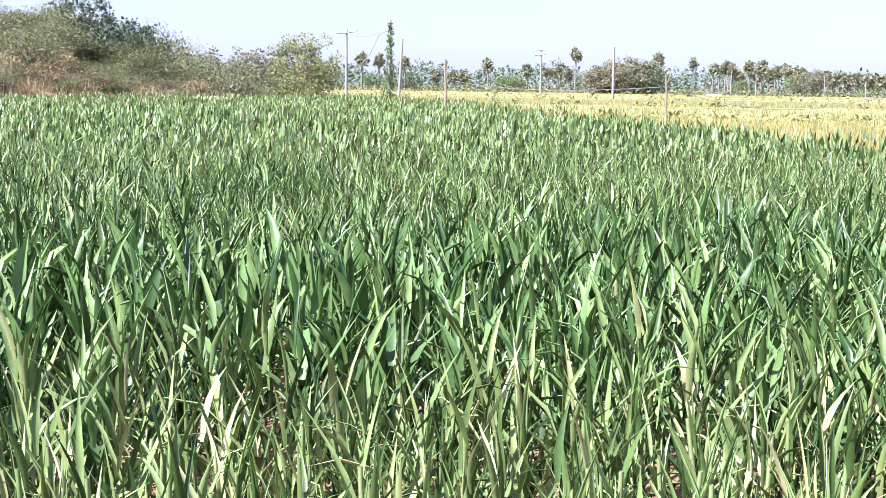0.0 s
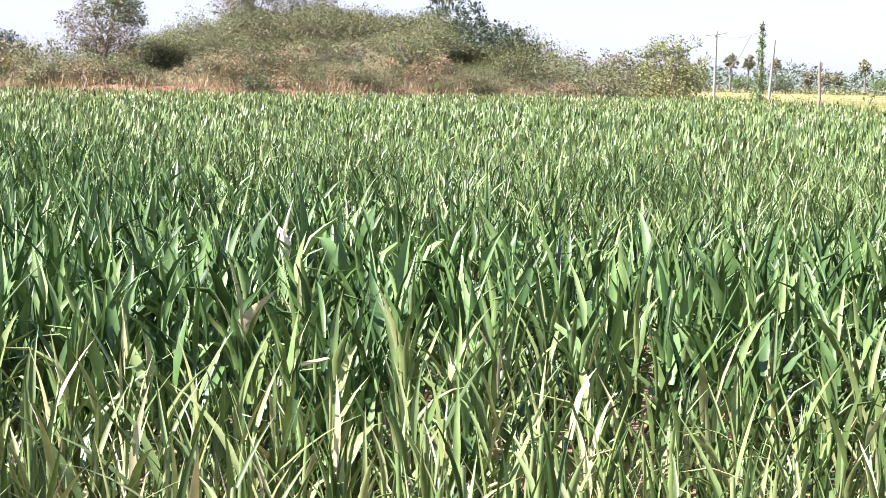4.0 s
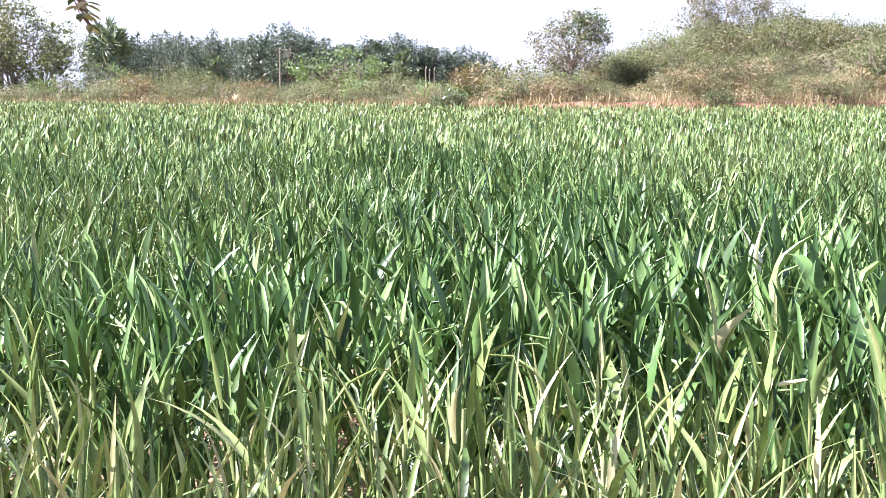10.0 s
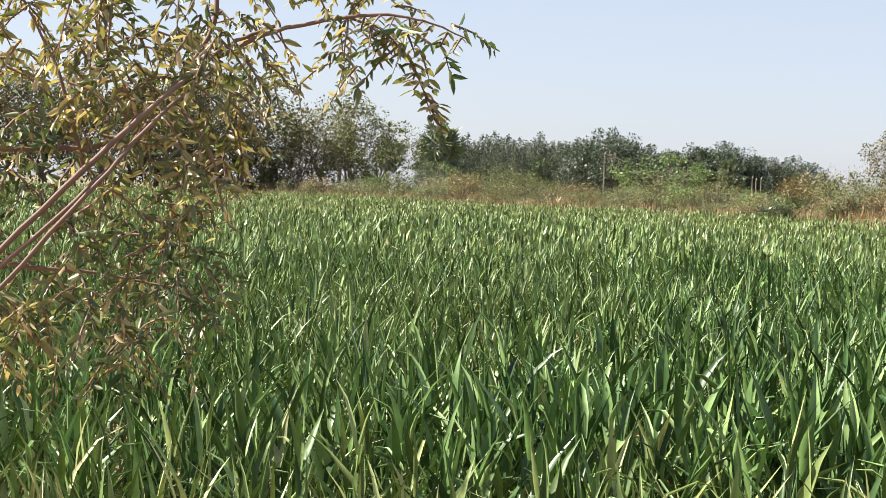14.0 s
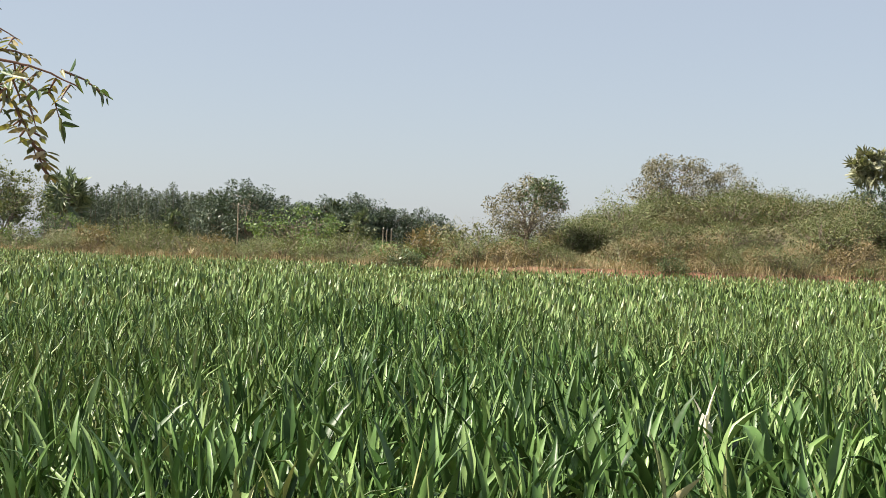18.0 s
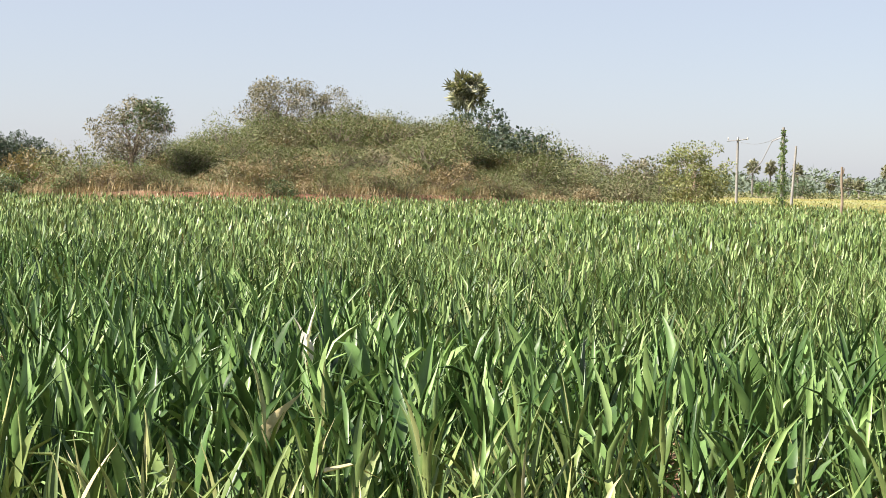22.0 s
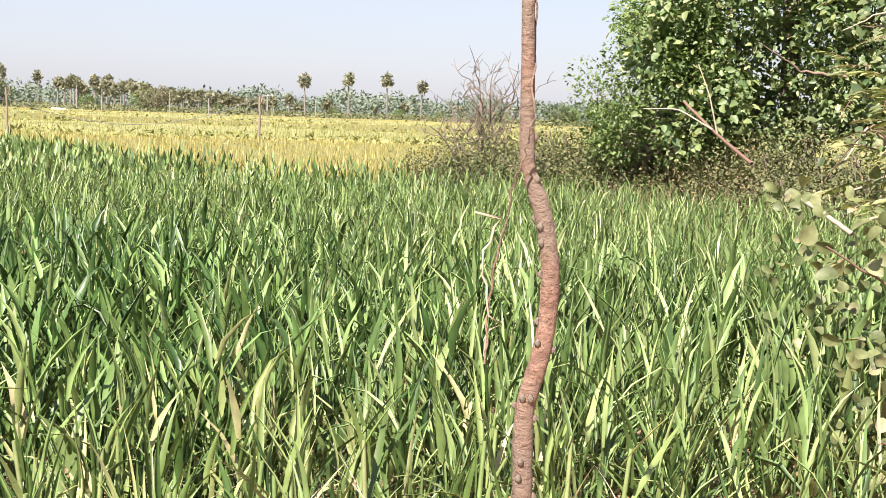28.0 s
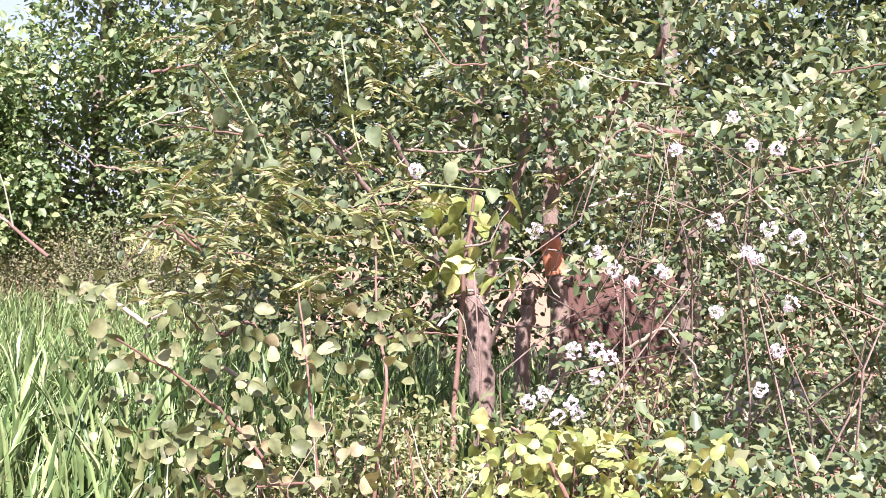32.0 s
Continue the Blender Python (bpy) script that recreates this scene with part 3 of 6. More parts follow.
# ---- bushes and trees ----
def make_bush(name, label, seed, w, h, mat, leaf=0.11, clumps=26, per=34, stems=5, bark=None, group="", category="bush", ragged=0.25, low=0.1):
    """A bush at the origin: bare stems, and leaves in uneven clumps."""
    g = rng(seed)
    e = thing(name, label, category, group)
    TEMPLATES.append(e)
    c = ball(g, clumps, 0.35) * np.array([0.5 * w, 0.5 * w, 0.46 * h]) + np.array([0, 0, 0.52 * h])
    c[:, 2] = np.maximum(c[:, 2] * (1 + g.normal(0, ragged, clumps) * 0.4), low * h)
    wood = Bag()
    for i in range(stems):
        t = c[g.integers(0, clumps)]
        wood.add(*tube(bent(g, (g.normal(0, 0.06) * w, g.normal(0, 0.06) * w, -0.15), t, 6, 0.12), np.linspace(0.018, 0.005, 6) * (h + 0.8), 4))
    for t in c:
        k = t * np.array([0.45, 0.45, 0.5])
        wood.add(*tube(bent(g, k, t, 3, 0.15), np.linspace(0.008, 0.003, 3) * (h + 0.8), 3))
    part("branchwork", wood.mesh("branchwork", bark or BARK, True), e)
    bag = Bag()
    foliage(bag, g, c, g.uniform(0.12, 0.25, clumps) * (w + h) * 0.5, per, np.full(clumps * per, leaf), np.full(clumps * per, leaf * 0.6), plain=leaf > 0.08, sunward=0.8)
    foliage(bag, g, c * np.array([0.85, 0.85, 0.9]), np.full(clumps, 0.09 * (w + h)), 9, np.full(clumps * 9, leaf * 1.8), np.full(clumps * 9, leaf * 1.2), plain=True, sunward=0.4)
    # loose shoots past the outline
    m = int(clumps * 0.6)
    d = unit(ball(g, m) + np.array([0, 0, 0.4]))
    s = c[g.integers(0, clumps, m)] + d * g.uniform(0.08, 0.2, (m, 1)) * h * (1 + ragged)
    foliage(bag, g, s, np.full(m, 0.05 * h), 8, np.full(m * 8, leaf * 0.8), np.full(m * 8, leaf * 0.45), plain=leaf > 0.08)
    part("foliage", bag.mesh("foliage", mat), e)
    return e


def make_tree(name, label, seed, w, h, trunk_h, mat, leaf=0.14, clumps=34, per=46, bark=None, group="", radius=0.14, flat=0.75, lean=0.05, open_=0.3):
    """A tree at the origin: trunk, forking limbs, a crown of clumps with gaps."""
    g = rng(seed)
    e = thing(name, label, "tree", group)
    TEMPLATES.append(e)
    top = np.array([g.normal(0, lean) * h, g.normal(0, lean) * h, trunk_h])
    wood = Bag()
    wood.add(*tube(bent(g, (0, 0, -0.3), top, 7, 0.05), np.linspace(radius * 1.25, radius * 0.75, 7), 9))
    c = ball(g, clumps, open_) * np.array([0.5 * w, 0.5 * w, 0.5 * (h - trunk_h) * 1.08]) + np.array([top[0], top[1], 0.5 * (h + trunk_h) - 0.02 * h])
    limbs = []
    for i in range(6):
        t = c[g.integers(0, clumps)] * np.array([0.7, 0.7, 0.95])
        pts = bent(g, top + np.array([0, 0, -0.08 * h * g.random()]), t, 7, 0.1)
        limbs.append(pts)
        wood.add(*tube(pts, np.linspace(radius * 0.6, radius * 0.18, 7), 6))
    for t in c:
        pts = limbs[int(g.integers(0, 6))]
        k = pts[np.argmin(np.linalg.norm(pts - t, axis=1))]
        wood.add(*tube(bent(g, k, t, 5, 0.12), np.linspace(radius * 0.2, radius * 0.06, 5), 3))
    part("trunk", wood.mesh("trunk", bark or BARK, True), e)
    bag = Bag()
    foliage(bag, g, c, g.uniform(0.07, 0.15, clumps) * (w + h) * 0.5, per, np.full(clumps * per, leaf), np.full(clumps * per, leaf * 0.6), flat, plain=leaf > 0.1)
    if leaf > 0.1 and open_ < 0.45:
        foliage(bag, g, c, np.full(clumps, 0.05 * (w + h)), 9, np.full(clumps * 9, leaf * 1.5), np.full(clumps * 9, leaf * 1.1), flat, plain=True)
    part("crown", bag.mesh("crown", mat), e)
    return e


def fan(g, c, way, size, spikes=15):
    """One fan leaf of a palm: folded segments spread from the stalk's end."""
    way = unit(np.asarray(way, float))
    s = unit(np.cross(way, np.array([0.1, 0.2, 1.0])))
    n = unit(way * 0.45 + g.normal(0, 0.75, 3))
    up = unit(way - n * float(way @ n))
    s = np.cross(n, up)
    a = np.radians(np.linspace(-125, 125, spikes)) + g.normal(0, 0.05, spikes)
    d = up[None] * np.cos(a)[:, None] + s[None] * np.sin(a)[:, None] + 0.2 * way[None] + g.normal(0, 0.1, (spikes, 3))
    base = np.repeat(np.asarray(c, float)[None], spikes, 0)
    return ovals(base, d, np.repeat(n[None], spikes, 0) + g.normal(0, 0.25, (spikes, 3)), size * g.uniform(0.7, 1.2, spikes) * (0.75 + 0.25 * np.cos(a)), np.full(spikes, size * 0.16), 0.5, 0.22)


def make_palm(name, label, seed, h, crown, group="", leaves=44, skirt=14, r=0.2, lean=0.02, mat=None):
    """A toddy palm: a bare tapering trunk and a round head of fan leaves."""
    g = rng(seed)
    e = thing(name, label, "palm tree", group)
    TEMPLATES.append(e)
    top = np.array([g.normal(0, lean) * h, g.normal(0, lean) * h, h - crown * 0.5])
    part("trunk", Bag().add(*tube(bent(g, (0, 0, -0.3), top, 9, 0.012), np.linspace(r * 1.35, r * 0.8, 9), 9)).mesh("trunk", PALMBARK, True), e)
    bag, stalks = Bag(), Bag()
    for i in range(leaves):
        z = 1 - 1.85 * (i + 0.5) / leaves
        a = i * 2.39996 + g.normal(0, 0.15)
        d = np.array([math.cos(a) * math.sqrt(max(0, 1 - z * z)), math.sin(a) * math.sqrt(max(0, 1 - z * z)), z])
        k = top + d * np.array([0.92, 0.92, 1.15]) * crown * 0.29 * g.uniform(0.5, 1.2)
        stalks.add(*tube([top + d * 0.05, top + d * crown * 0.15 + np.array([0, 0, 0.03]), k], [0.035, 0.028, 0.02], 4))
        bag.add(*fan(g, k, d + np.array([0, 0, -0.12]), crown * 0.22))
    head = part("crown", bag.mesh("crown", mat or PALM), e)
    part("leaf_stalks", stalks.mesh("leaf_stalks", PALMBARK, True), head, "grey-brown leaf stalks")
    if skirt:
        sk = Bag()
        for i in range(skirt):
            a = g.uniform(0, 6.28)
            d = np.array([math.cos(a) * 0.55, math.sin(a) * 0.55, -0.85])
            sk.add(*fan(g, top + d * crown * 0.16, d, crown * 0.21, 6))
        part("skirt", sk.mesh("skirt", SCRUB_GREY), head, "hanging dry grey palm leaves")
    return e


def make_spire(name, label, seed, h, w, group=""):
    """A slender plantation tree: straight stem, narrow feathery crown."""
    g = rng(seed)
    e = thing(name, label, "tree", group)
    TEMPLATES.append(e)
    part("trunk", Bag().add(*tube([(0, 0, -0.3), (0.03, 0, h * 0.5), (0, 0.04, h)], [0.11, 0.08, 0.02], 6)).mesh("trunk", BARK, True), e)
    n = 34
    z = np.linspace(0.12, 1.0, n)
    a = np.arange(n) * 2.4
    rr = 0.5 * w * (1.04 - z) ** 0.38 * g.uniform(0.4, 1.0, n)
    c = np.stack([np.cos(a) * rr, np.sin(a) * rr, z * h], 1)
    bag = Bag()
    foliage(bag, g, c, 0.24 * w * (1.3 - z), 40, np.full(n * 40, 0.28), np.full(n * 40, 0.13), 1.7, plain=True)
    part("crown", bag.mesh("crown", CONIFER), e)
    return e


def stand(e, az, d, turn=0.0, s=1.0, first=None, tilt=0.0, sz=None, sink=0.05, exact=False):
    """Puts a thing made at the origin on the land, or a copy of it."""
    p = at(az, d)
    m = Matrix.LocRotScale((p.x, p.y, float(land(p.x, p.y)) - sink), Euler((tilt, 0, turn)), (s, s, sz or s))
    if first is not None and e.name not in first:
        first.add(e.name)
        e.matrix_basis = m
        return e
    if first is None:
        placed.add(e.name)
        e.matrix_basis = m
        return e
    if exact:           # the size counts from the model, not from its first copy
        m = m @ Matrix.Diagonal((1 / e.scale.x, 1 / e.scale.y, 1 / e.scale.z, 1))
    return copy_thing(e, m)




def scatter(kinds, g, n, az0, az1, off0, off1, s0, s1, d_abs=False, keep=None):
    """Bushes strewn over a stretch of land beyond the edge of the field."""
    for i in range(n):
        az = g.uniform(az0, az1)
        d = g.uniform(off0, off1) + (0 if d_abs else float(field_edge(az)))
        if keep is not None and not keep(az, d):
            continue
        s = g.uniform(s0, s1)
        stand(kinds[int(g.integers(0, len(kinds)))], az, d, g.uniform(0, 6.28), s, placed, 0.0, s * g.uniform(0.8, 1.15))


def build_hill():
    g = rng(31)
    a = [make_bush("scrub_bush", "dense olive-green scrub bush on the mound", 100 + i, 3.2, 2.0, SCRUB, 0.082, 40, 62, group="scrub on the mound") for i in range(4)]
    b = [make_bush("dry_bush", "dry straw-brown bush on the mound", 110 + i, 2.5, 1.5, SCRUB_DRY, 0.1, 28, 38, group="dry bushes at the field's far edge") for i in range(3)]
    c = [make_bush("green_bush", "fresh green thorn bush beyond the crop", 120 + i, 2.7, 1.8, SCRUB_GREEN, 0.11, 30, 36, group="green bushes beyond the crop") for i in range(3)]
    dk = [make_bush("dark_bush", "dark green leafy bush at the foot of the mound", 130 + i, 2.5, 1.7, TREE_DARK, 0.12, 32, 46, group="dark bushes at the mound's foot") for i in range(2)]
    gr = [make_bush("grey_bush", "pale grey-leaved bush in the scrub", 140 + i, 2.3, 1.7, SCRUB_GREY, 0.1, 28, 38, group="grey bushes in the scrub") for i in range(2)]
    # cover of the mound
    scatter(a + a + gr[:1], g, 120, 11, 28, 9, 46, 0.75, 1.25)
    scatter(a + b[:1], g, 34, 14.5, 25, 20, 34, 0.9, 1.3)
    scatter(dk, g, 10, 12.0, 15.2, 14, 30, 0.8, 1.2)
    scatter(dk, g, 9, 12.6, 15.0, 20, 30, 1.1, 1.5)
    scatter(a + dk[:1], g, 18, 10.3, 13.6, 8, 26, 1.0, 1.5)
    scatter(a, g, 12, 16, 19.5, 26, 38, 1.0, 1.4)
    # low growth over the slopes
    n = 7000
    az = np.where(g.random(n) < 0.55, g.uniform(9, 30, n), g.uniform(8.5, 62, n))
    d = field_edge(az) + 1.8 + g.random(n) * 48
    px, py = -d * np.sin(np.radians(az)), d * np.cos(np.radians(az))
    for mat, sel, name, label in ((SCRUB, slice(0, 5600), "low_scrub", "low olive scrub covering the mound and the ground behind the crop"), (SCRUB_DRY, slice(5600, n), "low_dry_scrub", "low dry brown scrub covering the mound")):
        q = np.stack([px[sel], py[sel], land(px[sel], py[sel]) + 0.25], 1)
        bag = Bag()
        foliage(bag, g, q, g.uniform(0.4, 0.9, len(q)), 22, np.full(len(q) * 22, 0.12), np.full(len(q) * 22, 0.07), 0.6, plain=True)
        tagged(new(name, bag.mesh(name, mat)), label, "scrub", kind="stuff")
    # foot of the mound
    scatter(b + b + a[:2], g, 60, 8, 33, 2.2, 8, 0.5, 0.85)
    scatter(b, g, 40, 12, 29, 7, 24, 0.5, 0.9)
    scatter(c + a[:2], g, 5, 10, 33, 1.6, 5, 0.4, 0.65)
    scatter(a + b[:1] + gr, g, 46, 10, 31, 2.5, 12, 0.45, 0.85)
    for az, s in ((22.9, 0.6), (34.1, 0.8)):
        stand(dk[0], az, float(field_edge(az)) + 1.6, az, s, placed)
    # low belt to the right of the mound and the bush by the poles
    scatter(a + gr + b, g, 32, 6.6, 11.5, 3, 22, 0.6, 1.05)
    scatter(gr + a, g, 14, 6.4, 10.4, 10, 30, 0.9, 1.35)
    # belt to the left
    scatter(a + b + c + gr, g, 95, 29, 58, 3, 22, 0.7, 1.25)
    scatter(b + b + a, g, 50, 31, 60, 1.5, 7, 0.45, 0.8)
    scatter(a + c + gr, g, 50, 30, 60, 20, 45, 1.0, 1.7)
    scatter(gr + c, g, 20, 46, 58, 8, 24, 1.3, 2.0)


build_hill()


def build_hill_trees():
    t = make_tree("sparse_tree", "sparse-leaved grey tree on the mound's top", 201, 6.4, 5.0, 1.0, TREE_GREY, 0.14, 120, 100, group="trees on the mound", radius=0.13)
    stand(t, 23.2, 99, 0.4, 1.0)
    t = make_tree("sparse_tree", "small thin grey tree on the mound's top", 202, 3.8, 4.2, 1.0, TREE_GREY, 0.13, 60, 80, group="trees on the mound", radius=0.09, open_=0.5)
    stand(t, 21.0, 99, 0.9, 1.0)
    t = make_tree("leaning_tree", "half-bare tree with a tuft of dark leaves", 203, 4.8, 4.9, 1.4, TREE_GREY, 0.13, 90, 90, group="trees on the mound", radius=0.14, open_=0.5)
    g = rng(204)
    bag = Bag()
    c = ball(g, 22) * np.array([1.5, 1.2, 1.0]) + np.array([0.9, 0.2, 4.0])
    foliage(bag, g, c, np.full(22, 0.55), 60, np.full(1320, 0.16), np.full(1320, 0.1))
    part("green_tuft", bag.mesh("green_tuft", TREE_DARK), t, "dark green leaf tuft")
    stand(t, 28.95, 83, -0.6, 1.0)
    p = make_palm("hill_palm", "tall toddy palm with a round head on the mound", 205, 10.6, 5.5, leaves=52, skirt=16, r=0.17)
    q = at(15.22, 118)
    stand(p, 15.22, 118, 0.3, (up_at(118, 5.1) - float(land(q.x, q.y))) / 10.6)
    t = make_tree("dark_tree", "dark green leafy tree below the palm", 206, 4.6, 4.6, 0.7, TREE_BLUE, 0.22, 40, 60, group="dark trees on the mound", radius=0.12)
    stand(t, 14.7, 106, 0.3, 1.0)
    for az, d, top in ((14.2, 101, 2.85), (13.6, 100, 2.65), (13.0, 98, 2.45), (12.4, 97, 2.2), (14.9, 99, 2.5), (13.9, 96, 2.2), (13.2, 95, 2.0)):
        s = (up_at(d, top) - float(land(*at(az, d).xy))) / 4.6
        copy_thing(t, Matrix.LocRotScale(at(az, d, float(land(*at(az, d).xy)) - 0.05), Euler((0, 0, az)), (s * 1.1, s, s)))
    rt = [make_tree("belt_tree", "low round grey-green tree in the belt beside the mound", 208 + i, 4.2, 3.6, 0.4, (TREE_GREY, SCRUB)[i], 0.18, 34, 40, group="low trees beside the mound", radius=0.1) for i in range(2)]
    for i, (az, d, top) in enumerate(((9.6, 112, 1.15), (8.85, 116, 1.45), (8.2, 110, 1.2), (7.5, 118, 1.45), (7.0, 112, 1.0), (10.4, 108, 1.3), (11.0, 110, 1.5), (11.6, 108, 1.7))):
        p = at(az, d)
        s = (up_at(d, top) - float(land(p.x, p.y))) / 3.6
        stand(rt[i % 2], az, d, az, s, placed, exact=True)
    # the pale bush by the poles
    t = make_tree("bushy_tree", "pale green many-stemmed tree at the field's end", 207, 4.4, 5.0, 0.5, OLIVE, 0.15, 80, 110, bark=DRYSTICK, group="", radius=0.1)
    stand(t, 5.75, 92, 0.2, 1.0)


build_hill_trees()


def build_left_distance():
    g = rng(41)
    # plantation
    sp = [make_spire("plantation_tree", "slender feathery plantation tree", 210 + i, 8.5 + 0.6 * i, 2.3, "plantation beyond the scrub") for i in range(4)]
    for i in range(190):
        az = 36 + 13.0 * (i + g.uniform(0, 1)) / 190
        d = g.uniform(196, 225)
        s = 1.14 * g.uniform(0.92, 1.04) * np.interp(az, [36, 39, 41, 43, 48.5], [0.75, 0.85, 0.95, 1.0, 0.98])
        stand(sp[i % 4], az, d, g.uniform(0, 6), s, placed)
    # thick dark trees and palms before it
    cl = [make_tree("round_tree", "dense dark green round-headed tree", 220 + i, 6.2, 6.0, 0.6, TREE_BLUE, 0.17, 80, 120, group="dark trees behind the scrub", radius=0.2) for i in range(3)]
    for az, d, top in ((40.95, 165, 2.75), (40.25, 160, 2.55), (41.6, 168, 2.3), (39.4, 166, 2.0), (38.5, 160, 1.95), (37.8, 158, 2.2), (37.1, 160, 2.1), (36.4, 158, 2.35), (35.7, 158, 2.2), (35.0, 158, 2.05), (34.3, 160, 1.75), (33.4, 165, 1.85), (32.7, 168, 1.4)):
        p = at(az, d)
        k = (up_at(d, top) - float(land(p.x, p.y))) / 6.2
        stand(cl[int(az * 10) % 3], az, d, az, k, placed, exact=True)
    pl = [make_palm("young_palm", "bushy young toddy palm behind the scrub", 230 + i, 6.6, 4.4, "young palms behind the scrub", 40, 6, 0.2, mat=PALM_YOUNG) for i in range(3)]
    for az, d, s in ((52.3, 185, 1.3), (50.3, 185, 1.32), (48.0, 180, 1.3), (35.9, 154, 0.98), (37.0, 157, 0.86), (33.3, 160, 0.82), (43.8, 190, 0.8)):
        stand(pl[int(az * 7) % 3], az, d, az, s, placed)
    # the broad thorn tree, flat-topped
    t = make_tree("thorn_tree", "wide flat-topped bright green thorn tree", 240, 8.5, 3.6, 0.8, SCRUB_GREEN, 0.16, 60, 50, radius=0.14, flat=0.45)
    stand(t, 38.9, 118, 0.3, 1.0, sz=1.35)
    t2 = make_tree("thorn_tree", "wide bright green thorn tree beyond the crop", 241, 6.5, 4.6, 0.8, SCRUB_GREEN, 0.16, 50, 50, radius=0.14, flat=0.5)
    stand(t2, 48.3, 150, 1.2, 1.0)
    # pale-trunked small trees at the field's far corner
    tr = [make_tree("scrub_tree", "small dense grey-green tree by the crop", 250 + i, 5.2, 5.4, 1.0, (SCRUB_GREY, SCRUB)[i % 2], 0.14, 44, 90, group="small trees at the far corner", radius=0.12) for i in range(3)]
    for az, d, s in ((55.6, 150, 1.2), (54.9, 152, 1.15), (54.3, 148, 1.1), (53.2, 150, 1.0), (51.6, 147, 0.9), (50.6, 148, 0.75), (56.4, 150, 1.2), (57.2, 150, 1.2), (58.1, 150, 1.15), (59.0, 150, 1.15), (60.0, 151, 1.1), (61.0, 152, 1.0), (62.0, 149, 1.15), (64.2, 150, 1.1), (66.8, 151, 1.15), (69.5, 150, 1.1), (72.5, 150, 1.1), (63.0, 150, 1.05), (65.5, 150, 1.1), (68, 150, 1.0), (71, 150, 1.1)):
        stand(tr[int(az * 3) % 3], az, d, az, 1.38 * s, placed)
    # wire poles and a fence in the scrub
    for az, d, top in ((41.18, 112, 1.85), (37.9, 120, 1.35), (38.75, 120, 1.2), (35.1, 115, 1.05), (34.75, 115, 1.0), (34.95, 116, 0.95)):
        p = at(az, d)
        h = up_at(d, top) - float(land(p.x, p.y))
        e = thing("wire_pole", "thin dark wooden wire pole in the scrub", "pole", "wire poles in the scrub", m=pose(p.x, p.y, float(land(p.x, p.y)) - 0.1))
        part("post", Bag().add(*tube([(0, 0, -0.2), (0.02, 0, h * 0.5), (0, 0, h)], [0.06, 0.055, 0.045], 8)).mesh("post", WOODPOST, True), e)
        part("insulator", Bag().add(*tube([(0.05, 0, h - 0.1), (0.05, 0, h + 0.06)], [0.035, 0.02], 7)).mesh("insulator", PORCELAIN, True), e)
    wire("wire_line", at(41.18, 112, up_at(112, 1.75)), at(37.9, 120, up_at(120, 1.3)), 0.5, 0.02, "sagging wire between thin poles")


def wire(name, a, b, sag, r, label, n=16):
    s = np.linspace(0, 1, n)
    p = np.outer(1 - s, np.array(a)) + np.outer(s, np.array(b))
    p[:, 2] -= 4 * sag * s * (1 - s)
    return tagged(new(name, Bag().add(*tube(p, np.full(n, r), 5)).mesh(name, WIRE, True)), label, "cable")


build_left_distance()


# ---- ripe paddy and the far fields ----
def paddy_edge(az):
    return field_edge(az) + 0.5


